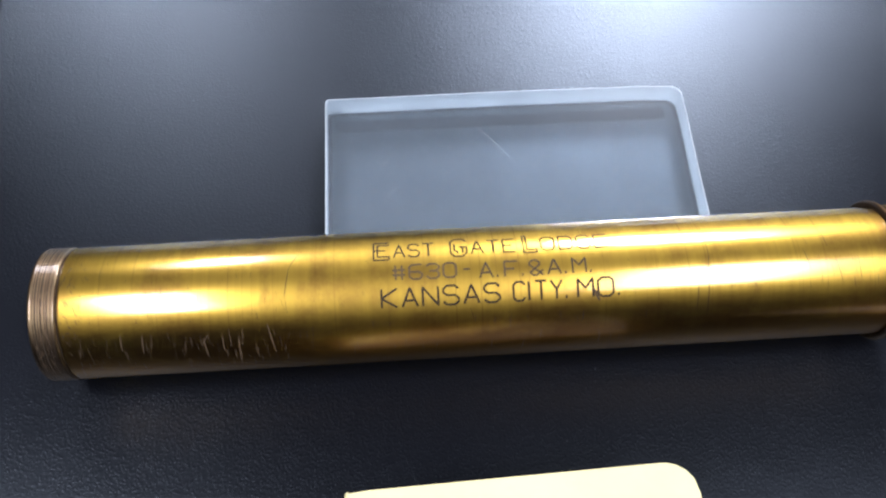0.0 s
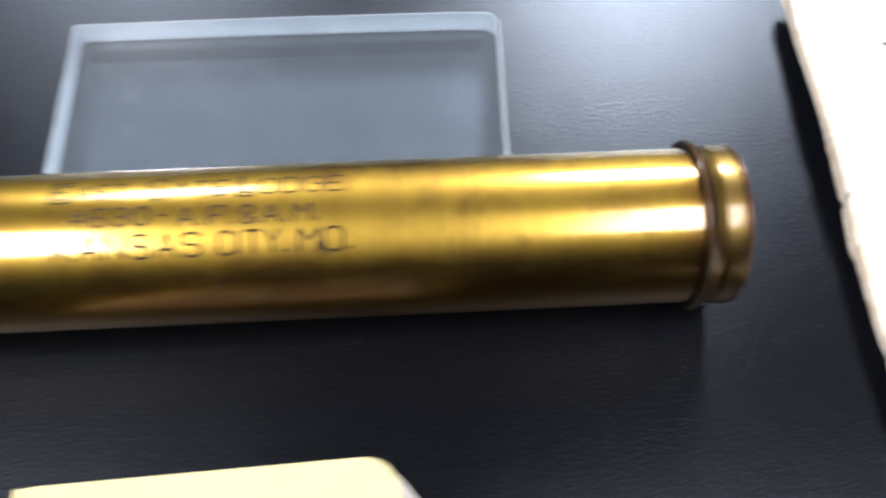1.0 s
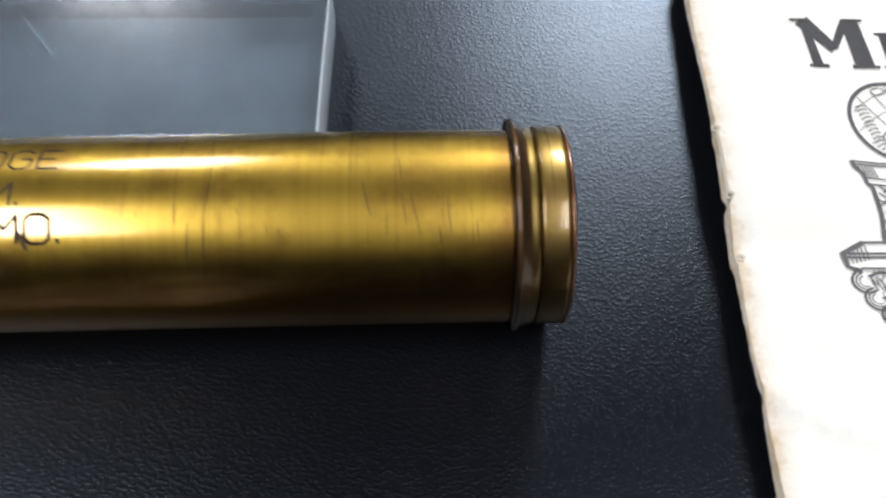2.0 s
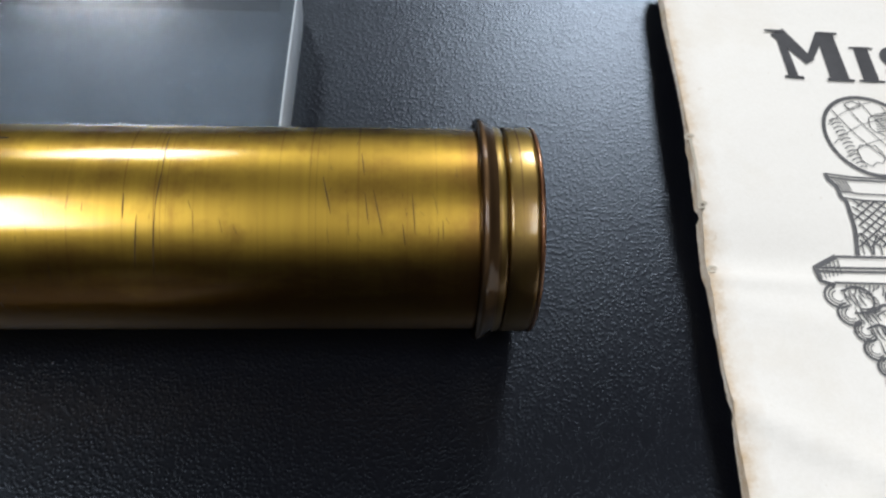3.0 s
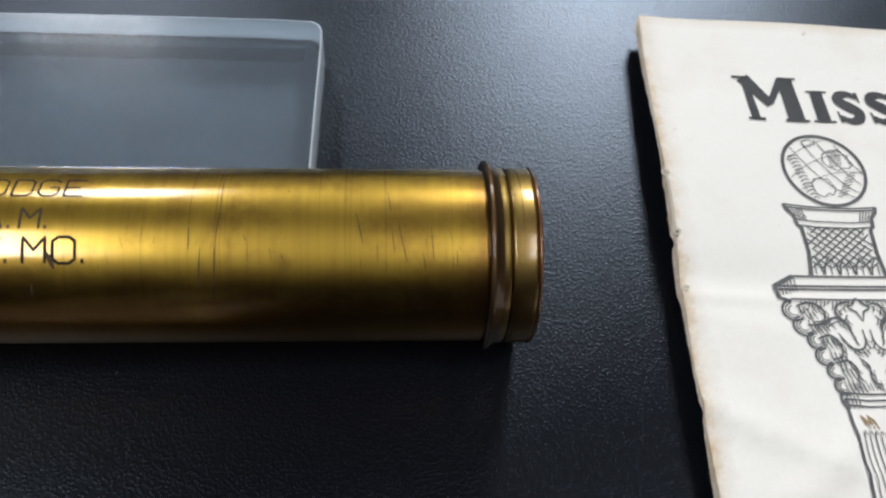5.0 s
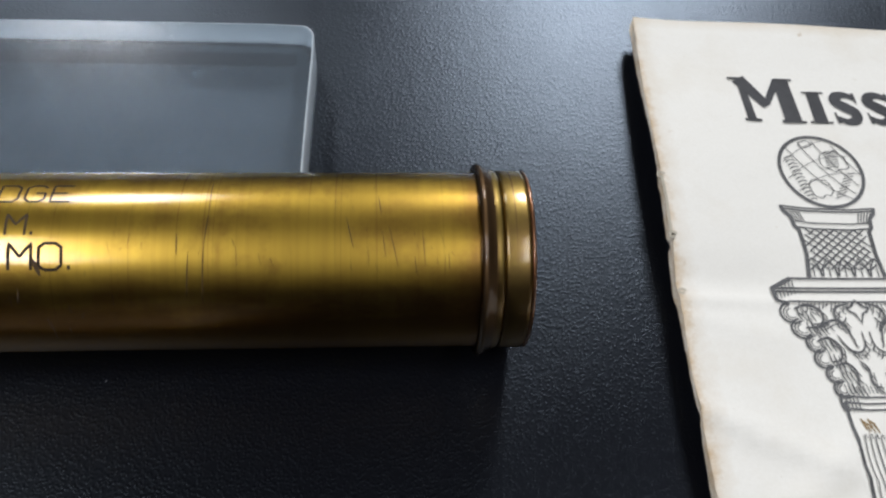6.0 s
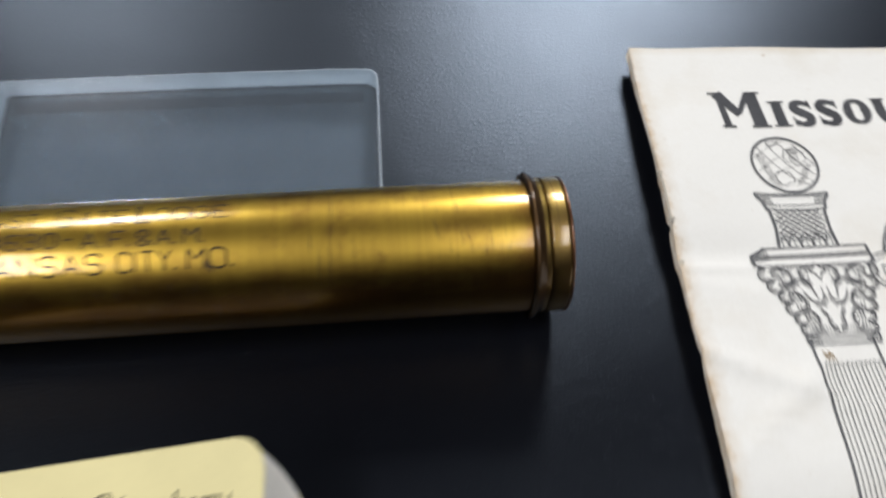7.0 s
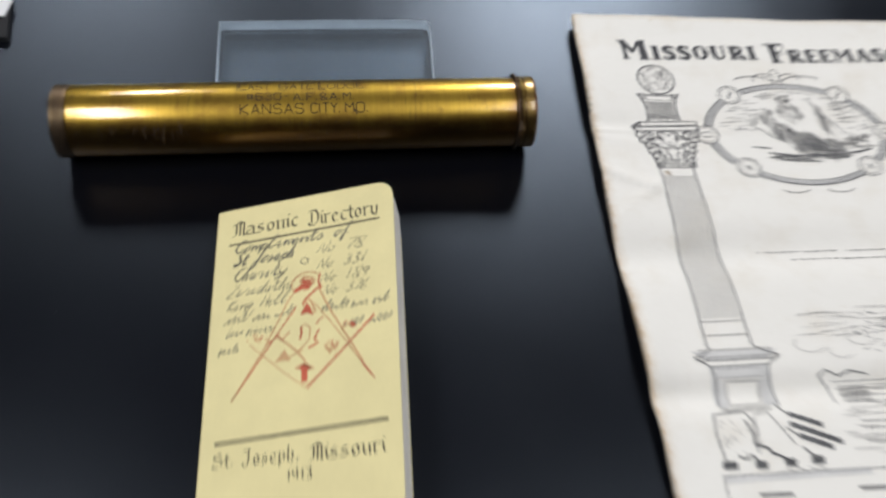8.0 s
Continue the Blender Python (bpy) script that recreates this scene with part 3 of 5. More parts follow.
front_page = None
for k in range(5):
    sheet = part("sheet", sheet_mesh(0.05 * k + 0.02 * k * k, 0.02 * k, k), PAPER, newspaper, smooth=True)
    front_page = sheet if k == 0 else front_page
bm = bmesh.new()
spine = lambda x, y: (x * CM, y * CM, (newspaper_z(x, y) + 0.03) * CM)
ribbon(bm, [(17.79, 3.20), (17.80, 2.6), (17.77, 2.0), (17.75, 1.5)], 0.07, spine)
for sy in (3.3, 1.45, -0.1):
    ribbon(bm, arc(17.78, sy, 0.09, 0.07, 0, 300, 9), 0.07, spine, step=0.05)
part("stitching", bm, THREAD, newspaper, "frayed stitching thread at the spine")



def brush(bm, pts, widths, surface, lift=0.0, smooth=6):
    """A stroke (cm) through pts, its width running through widths; curved through the points where smooth is over 1."""
    n = len(pts)
    wide = [widths[0] + (widths[-1] - widths[0]) * k / max(1, n - 1) for k in range(n)] if len(widths) == 2 else list(widths)
    fine = []
    for k in range(n - 1):
        p0, p1, p2, p3 = pts[max(0, k - 1)], pts[k], pts[k + 1], pts[min(n - 1, k + 2)]
        for q in range(smooth):
            t = q / smooth
            if smooth > 1:
                f = [0.5 * (2 * p1[a] + (p2[a] - p0[a]) * t + (2 * p0[a] - 5 * p1[a] + 4 * p2[a] - p3[a]) * t * t + (3 * p1[a] - p0[a] - 3 * p2[a] + p3[a]) * t ** 3) for a in (0, 1)]
            else:
                f = list(p1)
            fine.append((f[0], f[1], wide[k] + (wide[k + 1] - wide[k]) * t))
    fine.append((*pts[-1], wide[-1]))
    rows = []
    for k, (x, y, w) in enumerate(fine):
        ax, ay, _ = fine[max(0, k - 1)]
        bx, by, _ = fine[min(len(fine) - 1, k + 1)]
        d = math.hypot(bx - ax, by - ay) or 1.0
        nx, ny = -(by - ay) / d * w / 2, (bx - ax) / d * w / 2
        pair = []
        for e in (1, -1):
            p = surface(x + e * nx, y + e * ny)
            pair.append(bm.verts.new((p[0], p[1], p[2] + lift)))
        rows.append(pair)
    for (a, b), (c, d) in zip(rows, rows[1:]):
        bm.faces.new((a, b, d, c))


# heavy display capitals: advance, then strokes of (widths; points), x and y in heights of the letter
CAPITALS = {
    "M": (1.36, ((0.15, 0.20), (0.17, 1.0), (0.20, 0.0)), ((0.30, 0.20), (0.14, 0.97), (0.63, 0.36)), ((0.12, 0.16), (0.62, 0.40), (1.02, 0.97)), ((0.34, 0.38), (1.10, 1.0), (1.12, 0.0)), ((0.05, 0.07), (0.02, 0.025), (0.40, 0.025)), ((0.07, 0.05), (0.86, 0.025), (1.40, 0.025)), ((0.05, 0.07), (-0.10, 0.975), (0.30, 0.975)), ((0.07, 0.05), (0.98, 0.975), (1.36, 0.975))),
    "I": (0.62, ((0.36, 0.40), (0.30, 1.0), (0.30, 0.0)), ((0.05, 0.08, 0.05), (-0.02, 0.03), (0.30, 0.03), (0.64, 0.03)), ((0.05, 0.08, 0.05), (0.0, 0.97), (0.30, 0.97), (0.62, 0.97))),
    "S": (0.86, ((0.12, 0.20, 0.28, 0.30, 0.34, 0.30, 0.28, 0.20, 0.12), (0.76, 0.80), (0.52, 0.92), (0.26, 0.88), (0.18, 0.70), (0.42, 0.52), (0.66, 0.34), (0.60, 0.12), (0.34, 0.07), (0.10, 0.20)), ((0.04, 0.10), (0.78, 0.66), (0.74, 0.98)), ((0.10, 0.04), (0.12, 0.02), (0.06, 0.36))),
    "O": (1.08, ((0.34, 0.22, 0.14, 0.22, 0.34, 0.22, 0.14, 0.22, 0.34), (0.20, 0.5), (0.28, 0.82), (0.53, 0.93), (0.78, 0.82), (0.86, 0.5), (0.78, 0.18), (0.53, 0.07), (0.28, 0.18), (0.20, 0.5))),
    "U": (1.12, ((0.34, 0.34, 0.26, 0.14, 0.14, 0.16), (0.24, 1.0), (0.24, 0.40), (0.34, 0.13), (0.60, 0.07), (0.84, 0.26), (0.86, 1.0)), ((0.05, 0.08), (-0.02, 0.97), (0.50, 0.97)), ((0.08, 0.05), (0.68, 0.97), (1.04, 0.97))),
    "R": (1.10, ((0.36, 0.36), (0.26, 1.0), (0.26, 0.0)), ((0.14, 0.26, 0.30, 0.22, 0.10), (0.30, 0.94), (0.68, 0.90), (0.80, 0.70), (0.66, 0.50), (0.36, 0.46)), ((0.24, 0.32, 0.14), (0.54, 0.48), (0.80, 0.14), (1.08, 0.04)), ((0.05, 0.08), (-0.02, 0.03), (0.52, 0.03)), ((0.05, 0.08), (0.0, 0.97), (0.40, 0.97))),
    "F": (0.94, ((0.34, 0.38), (0.26, 1.0), (0.28, 0.0)), ((0.12, 0.16, 0.10), (0.14, 0.94), (0.60, 0.94), (0.92, 0.97)), ((0.06, 0.10), (0.94, 0.70), (0.88, 0.99)), ((0.10, 0.12), (0.30, 0.52), (0.68, 0.52)), ((0.10, 0.06), (0.68, 0.38), (0.68, 0.66)), ((0.05, 0.08), (-0.04, 0.03), (0.58, 0.03)), ((0.06, 0.08), (-0.16, 0.96), (0.16, 0.97))),
    "E": (0.92, ((0.36, 0.36), (0.26, 1.0), (0.26, 0.0)), ((0.12, 0.14), (0.16, 0.94), (0.82, 0.94)), ((0.10, 0.12), (0.30, 0.52), (0.64, 0.52)), ((0.14, 0.14), (0.16, 0.06), (0.84, 0.06)), ((0.06, 0.10), (0.84, 0.72), (0.80, 0.98)), ((0.10, 0.06), (0.82, 0.02), (0.88, 0.30)), ((0.09, 0.06), (0.64, 0.40), (0.64, 0.64))),
    "A": (1.12, ((0.10, 0.14), (0.52, 1.0), (0.14, 0.0)), ((0.34, 0.36), (0.54, 1.0), (0.92, 0.0)), ((0.08, 0.08), (0.26, 0.34), (0.74, 0.34)), ((0.05, 0.07), (-0.02, 0.03), (0.34, 0.03)), ((0.07, 0.05), (0.66, 0.03), (1.16, 0.03))),
    "N": (1.16, ((0.15, 0.15), (0.16, 1.0), (0.16, 0.0)), ((0.32, 0.32), (0.16, 0.92), (0.92, 0.08)), ((0.15, 0.15), (0.96, 1.0), (0.96, 0.0)), ((0.05, 0.07), (-0.04, 0.03), (0.36, 0.03)), ((0.06, 0.06), (0.76, 0.97), (1.14, 0.97)))}


def capitals(bm, text, x0, x1, y0, y1, surface):
    """A word of heavy capitals that fills the box (cm)."""
    gap = 0.10
    unit = (x1 - x0) / (sum(CAPITALS[c][0] for c in text) + gap * (len(text) - 1))
    x, h = x0, y1 - y0
    for c in text:
        for k, (widths, *pts) in enumerate(CAPITALS[c][1:]):
            straight = len(pts) == 2
            if straight:
                (ax, ay), (bx, by) = pts
                pts = [(ax + (bx - ax) * q / 4, ay + (by - ay) * q / 4) for q in range(5)]
            brush(bm, [(x + px * unit, y0 + py * h) for px, py in pts], [w * (unit if abs(pts[0][0] - pts[-1][0]) < 0.25 * abs(pts[0][1] - pts[-1][1]) else 0.5 * (h + unit)) for w in widths], surface, 0.00002 * k, 1 if straight else 5)
        x += (CAPITALS[c][0] + gap) * unit


# masthead in small capitals
bm = bmesh.new()
for text, x0, x1, y0, y1 in (("M", 20.62, 22.46, 5.36, 7.06), ("ISSOURI", 22.66, 29.86, 5.40, 6.60), ("F", 30.72, 31.86, 5.16, 6.92), ("REEMASON", 31.98, 41.2, 5.2, 6.38)):
    capitals(bm, text, x0, x1, y0 - 0.0075 * (x0 - 20), y1 - 0.0075 * (x0 - 20), on_newspaper)
part("masthead", bm, INK, front_page, "heavy black printed title")

# printed column with its globe
bm, pale = bmesh.new(), bmesh.new()
CXC = 22.20
ribbon(bm, arc(22.44, 3.66, 1.19, 1.19, n=40), 0.10, on_newspaper, True)
def on_globe(pts, width, where):
    pts = [(22.44 + 0.93 * (x - 22.44), 3.66 + 0.93 * (y - 3.75)) for x, y in pts]
    pts = [p for p in pts if math.hypot(p[0] - 22.44, p[1] - 3.66) < 1.13]
    if len(pts) > 1:
        ribbon(where, pts, width, on_newspaper)


rnd = random.Random(3)
# slanting graticule, two coast lines and the hatching beside them
for k in range(5):
    on_globe([(21.1 + 0.52 * k + 0.09 * q, 5.1 - 0.13 * q + 0.004 * (q - 10) ** 2) for q in range(24)], 0.024, bm)
for k in range(4):
    on_globe([(21.1 + 0.11 * q, 3.0 + 0.62 * k + 0.045 * q - 0.003 * (q - 12) ** 2) for q in range(25)], 0.020, pale)
for cx, cy, rx, ry in ((22.95, 4.12, 0.46, 0.40), (22.25, 3.15, 0.36, 0.34), (22.2, 4.75, 0.22, 0.12)):
    coast = [(cx + rx * rnd.uniform(0.72, 1.15) * math.cos(radians(24 * k)), cy + ry * rnd.uniform(0.72, 1.15) * math.sin(radians(24 * k))) for k in range(15)]
    on_globe(coast + coast[:1], 0.026, bm)
for k in range(13):
    on_globe([(21.38 + 0.03 * k + 0.05 * q, 4.15 - 0.125 * k + 0.05 * q - 0.006 * q * q) for q in range(7)], 0.030, bm)
for k in range(8):
    on_globe([(22.62 + 0.07 * k + 0.06 * q, 2.78 + 0.115 * k + 0.022 * q) for q in range(7)], 0.024, bm)
    on_globe([(22.66 + 0.01 * k + 0.06 * q, 3.88 + 0.085 * k + 0.012 * q) for q in range(8)], 0.022, bm)
# drum neck: moulded rim, lattice and small leaves
for y, w, t in ((2.44, 1.30, 0.05), (2.36, 1.30, 0.05), (1.98, 1.13, 0.04), (1.80, 1.06, 0.05)):
    ribbon(bm, [(CXC + 0.05 - w, y), (CXC + 0.05 - 0.5 * w, y - 0.05), (CXC + 0.05 + 0.5 * w, y - 0.05), (CXC + 0.05 + w, y)], t, on_newspaper)
for s in (-1, 1):
    ribbon(bm, [(CXC + 0.05 + s * 1.32, 2.46), (CXC + 0.05 + s * 1.28, 2.28), (CXC + 0.05 + s * 1.12, 2.10), (CXC + 0.05 + s * 1.08, 1.82), (CXC + 0.05 + s * 0.98, 1.7), (CXC + 0.05 + s * 0.95, 1.0), (CXC + 0.05 + s * 1.02, 0.34)], 0.11, on_newspaper)
    for k in range(5):
        ribbon(bm, [(CXC + 0.05 + s * (1.20 - 0.085 * k), 2.30), (CXC + 0.05 + s * (1.06 - 0.075 * k), 1.98)], 0.03, on_newspaper)
for k in range(-9, 10):
    for s in (-1, 1):
        pts = [(CXC + 0.05 + 0.27 * k + s * 0.21 * q, 1.74 - 0.17 * q) for q in range(9)]
        pts = [p for p in pts if abs(p[0] - CXC - 0.05) < 0.93 and p[1] > 0.42]
        if len(pts) > 1:
            ribbon(bm, pts, 0.042, on_newspaper)
for k in range(-2, 3):
    x = CXC + 0.05 + 0.43 * k
    ribbon(bm, [(x - 0.20, 0.36), (x - 0.16, 0.62), (x, 0.88), (x + 0.16, 0.62), (x + 0.20, 0.36)], 0.05, on_newspaper)
    ribbon(bm, [(x, 0.36), (x, 0.66)], 0.03, on_newspaper)
# abacus
for y, w in ((0.30, 2.0), (0.02, 2.02), (-0.08, 2.02), (-0.40, 1.75)):
    ribbon(bm, [(CXC - w + (0.5 if y > 0.2 else 0), y), (CXC + w, y)], 0.06, on_newspaper)
ribbon(bm, [(CXC - 1.5, 0.30), (CXC - 2.05, 0.02), (CXC - 2.05, -0.35), (CXC - 1.75, -0.48)], 0.12, on_newspaper)
ribbon(bm, [(CXC + 2.0, 0.30), (CXC + 2.05, -0.35), (CXC + 1.75, -0.48)], 0.10, on_newspaper)
for k in range(6):
    ribbon(bm, [(CXC - 1.98 + 0.1 * k, 0.0 + 0.045 * k), (CXC - 1.98 + 0.1 * k, -0.30 + 0.03 * k)], 0.03, on_newspaper)
# acanthus capital: scalloped outline, curled leaves and hatching between them
for s in (-1, 1):
    for k, (dx, y, r) in enumerate(((1.74, -0.72, 0.26), (1.58, -1.16, 0.25), (1.36, -1.56, 0.22), (1.26, -1.98, 0.22), (1.10, -2.38, 0.20), (1.02, -2.76, 0.20))):
        for n, w in ((1.0, 0.060), (0.72, 0.030), (0.46, 0.026)):
            ribbon(bm, arc(CXC + s * dx, y, r * n * 1.15, r * n * 1.1, 100, -110 if s > 0 else 310, 10), w, on_newspaper, step=0.1)
        for q in range(4):
            x = CXC + s * (dx - 0.14 - 0.11 * q)
            ribbon(bm, [(x, y + 0.18 - 0.05 * q), (x - s * 0.02, y - 0.05), (x - s * 0.10, y - 0.24)], 0.04, on_newspaper, taper=True)
    # sweeping fronds that curl outwards under the abacus, and lower leaves
    for main, thick in (([(1.66, -0.60), (1.30, -0.50), (0.98, -0.66), (1.02, -0.98), (1.30, -1.02), (1.36, -0.82)], 0.065), ([(1.50, -1.14), (1.12, -1.10), (0.72, -0.92), (0.46, -1.14), (0.34, -1.66)], 0.070), ([(0.24, -0.46), (0.56, -0.56), (0.66, -0.82), (0.50, -0.98), (0.36, -0.84)], 0.060),
                        ([(1.34, -1.52), (1.02, -1.42), (0.80, -1.62), (0.84, -1.98), (1.10, -2.06)], 0.065), ([(0.76, -1.34), (0.56, -1.72), (0.30, -1.80), (0.12, -1.60), (0.10, -1.24)], 0.055), ([(1.04, -2.16), (0.74, -2.10), (0.56, -2.34), (0.64, -2.66)], 0.060), ([(0.42, -2.02), (0.24, -2.24), (0.26, -2.62), (0.04, -2.74)], 0.050)):
        brush(bm, [(CXC + s * x, y) for x, y in main], [thick * f for f in (0.5, 1.2, 1.0, 0.8, 0.6, 0.4)[:len(main)]], on_newspaper)
        brush(bm, [(CXC + s * (x - 0.09), y - 0.10) for x, y in main[1:-1]], [thick * 0.45] * (len(main) - 2), on_newspaper)
        for (ax, ay), (bx, by) in zip(main, main[1:]):
            for q in (0.2, 0.6):
                x, y = ax + (bx - ax) * q, ay + (by - ay) * q
                ribbon(bm if q < 0.5 else pale, [(CXC + s * x, y - 0.03), (CXC + s * (x - 0.03), y - 0.14), (CXC + s * (x - 0.10), y - 0.24)], 0.040, on_newspaper, taper=True)
    for k in range(14):
        x = CXC + s * (0.12 + 0.105 * k)
        ribbon(bm, [(x, -0.44), (x + s * 0.03, -0.50 - 0.05 * (k % 3)), (x + s * 0.08, -0.54 - 0.08 * (k % 3))], 0.035, on_newspaper, taper=True)
    for k in range(11):
        x = CXC + s * (0.08 + 0.09 * k)
        ribbon(bm, [(x, -2.62 - 0.06 * (k % 2)), (x - s * 0.03, -2.88)], 0.034, on_newspaper, taper=True)
ribbon(bm, [(CXC - 0.28, -0.62), (CXC - 0.12, -0.50), (CXC, -0.34), (CXC + 0.12, -0.50), (CXC + 0.28, -0.62), (CXC + 0.1, -0.74), (CXC, -1.0), (CXC - 0.1, -0.74)], 0.06, on_newspaper, True)
for y, w in ((-2.98, 1.10), (-3.14, 1.12), (-3.30, 1.08)):
    ribbon(bm, [(CXC - w, y + 0.06), (CXC - 0.5 * w, y), (CXC + 0.5 * w, y), (CXC + w, y + 0.06)], 0.05, on_newspaper)
for s in (-1, 1):
    ribbon(bm, arc(CXC + s * 1.08, -3.10, 0.10, 0.22, 90, -90 if s > 0 else 270, 8), 0.08, on_newspaper, step=0.1)
    for k in range(4):
        ribbon(bm, [(CXC + s * (1.05 - 0.09 * k), -2.95), (CXC + s * (1.03 - 0.09 * k), -3.32)], 0.03, on_newspaper)
# shaft and flutes
for x0, x1, w in ((21.10, 20.92, 0.085), (23.12, 23.38, 0.085)):
    ribbon(bm, [(x0, -3.1), (x1, -14.9)], w, on_newspaper)
for k in range(1, 14):
    x0, x1 = 21.10 + 2.02 * k / 14, 20.96 + 2.36 * k / 14
    ribbon(bm if k % 3 == 0 else pale, [(x0 + 0.08, -4.0), (x0 + 0.05, -3.9), (x0, -3.96), (x0, -4.1), (x1, -13.2)], 0.034, on_newspaper)
for y in (-13.4, -14.2):
    ribbon(pale, [(21.0, y), (23.3, y)], 0.05, on_newspaper)
# base plate and pedestal
for y, w in ((-15.05, 1.9), (-15.45, 2.25), (-15.62, 2.15), (-15.95, 1.6)):
    ribbon(bm if y < -15.5 else pale, [(CXC + 0.1 - w, y), (CXC + 0.25 + w, y)], 0.06, on_newspaper)
for s in (-1, 1):
    ribbon(bm, [(CXC + 0.1 + s * 1.2, -14.9), (CXC + 0.15 + s * 1.6, -15.2), (CXC + 0.2 + s * 2.3, -15.45), (CXC + 0.2 + s * 1.55, -15.95), (CXC + 0.2 + s * 1.42, -16.6), (CXC + 0.2 + s * 1.55, -18.1)], 0.07, on_newspaper)
ribbon(pale, [(21.5, -16.75), (23.2, -16.75), (23.1, -18.0), (21.4, -18.0)], 0.07, on_newspaper, True)
# rough stone and chequered floor
ribbon(bm, [(20.3, -18.5), (21.9, -18.4), (22.2, -19.0), (22.0, -20.6)], 0.07, on_newspaper)
ribbon(bm, [(20.3, -18.5), (20.15, -19.5), (20.3, -21.2)], 0.08, on_newspaper)
ribbon(bm, [(19.95, -21.6), (42.0, -21.9)], 0.05, on_newspaper)
ribbon(bm, [(19.95, -21.6), (19.9, -24.2)], 0.05, on_newspaper)
# chequers foreshortened into stepped stripes beside the pedestal
for x, y, steps in ((24.14, -18.74, 4), (24.02, -19.28, 6), (24.30, -19.90, 4)):
    stair = [p for k in range(steps) for p in ((x + 0.43 * k, y - 0.19 * k), (x + 0.43 * k + 0.30, y - 0.19 * k + 0.01))]
    ribbon(bm, stair, 0.19, on_newspaper, step=0.05)
    for k in range(steps):
        patch(bm, [(x + 0.43 * k + 0.06, y - 0.19 * k + 0.17), (x + 0.43 * k + 0.30, y - 0.19 * k + 0.13), (x + 0.43 * k + 0.27, y - 0.19 * k - 0.19), (x + 0.43 * k + 0.02, y - 0.19 * k - 0.13)], on_newspaper)
ribbon(pale, [(23.84, -19.42), (24.1, -19.68), (24.38, -19.92)], 0.09, on_newspaper)
ribbon(bm, [(23.73, -18.02), (23.83, -18.31), (24.14, -18.72)], 0.09, on_newspaper)
# front row, and the stepped line above it
for x, y, w in ((20.08, -20.90, 0.76), (21.70, -20.97, 0.62), (23.20, -20.94, 0.60), (24.58, -20.90, 0.68)):
    patch(bm, [(x, y), (x + w, y - 0.03), (x + w - 0.09, y - 0.42), (x - 0.05, y - 0.40)], on_newspaper)
ribbon(bm, [(21.82, -18.9), (21.98, -19.68), (21.95, -20.21)], 0.09, on_newspaper)
ribbon(bm, [(21.95, -20.21), (22.3, -20.28), (22.58, -20.39), (22.68, -20.66), (23.0, -20.78), (23.34, -20.98)], 0.15, on_newspaper)
ribbon(bm, [(20.97, -20.73), (21.34, -20.84), (21.67, -20.66), (21.9, -21.04)], 0.12, on_newspaper)
ribbon(pale, [(24.35, -20.45), (24.62, -20.80), (24.9, -20.95)], 0.14, on_newspaper)
for x, y in ((23.1, -21.45), (23.6, -21.4), (24.3, -21.45), (24.7, -21.4)):
    ribbon(pale, [(x, y), (x + 0.25, y - 0.08), (x + 0.5, y - 0.22)], 0.05, on_newspaper, taper=True)
# dressed cone stone beside the rough one
ribbon(pale, [(22.35, -18.6), (23.1, -18.5), (24.0, -20.3)], 0.06, on_newspaper)
ribbon(pale, [(22.3, -18.7), (22.2, -20.2)], 0.05, on_newspaper)
rnd = random.Random(12)
for k in range(22):
    x, y = rnd.uniform(20.35, 21.7), rnd.uniform(-20.5, -18.7)
    ribbon(pale, [(x, y), (x + rnd.uniform(0.1, 0.3), y - rnd.uniform(0.1, 0.4))], 0.026, on_newspaper, taper=True)
for k in range(26):
    ribbon(pale, [(21.1 + 0.09 * k, -16.05), (21.02 + 0.095 * k, -16.6)], 0.04, on_newspaper)
    ribbon(pale, [(20.9 + 0.1 * k, -18.15), (20.86 + 0.1 * k, -18.4)], 0.045, on_newspaper)
rust = bmesh.new()
for k in range(6):
    ribbon(rust, [(21.34 + 0.05 * k, -3.5 - 0.06 * (k % 3)), (21.38 + 0.06 * k, -3.78 - 0.08 * (k % 2))], 0.05, on_newspaper, taper=True)
part("stain", rust, STAIN, front_page, "small rust brown stain")
tone = bmesh.new()


def tone_strip(left, right, y0, y1, n):
    """A printed grey tone between two upright outlines, given at their ends."""
    for k in range(n):
        a, b = k / n, (k + 1) / n
        row = [(left[0] + (left[1] - left[0]) * q, right[0] + (right[1] - right[0]) * q, y0 + (y1 - y0) * q) for q in (a, b)]
        vs = [[tone.verts.new(on_tone(l + (r - l) * e / 6, y)) for e in range(7)] for l, r, y in row]
        for e in range(6):
            tone.faces.new((vs[0][e], vs[1][e], vs[1][e + 1], vs[0][e + 1]))


tone_strip((20.0, 20.7), (24.6, 24.0), -15.10, -15.62, 6)
tone_strip((20.75, 20.75), (23.95, 24.0), -15.98, -16.62, 7)
tone_strip((20.72, 20.72), (21.35, 21.35), -16.65, -18.1, 14)
tone_strip((23.25, 23.25), (23.95, 24.0), -16.65, -18.1, 14)
tone_strip((20.05, 19.98), (27.4, 27.4), -21.60, -21.95, 5)
tagged(part("printed_tone", tone, INK_WASH, front_page, "pale grey printed tone"), kind="stuff")
part("printed_column", bm, INK_WORN, front_page, "engraved column illustration in black ink")
tagged(part("printed_shading", pale, INK_PALE, front_page, "grey engraved shading"), kind="stuff")

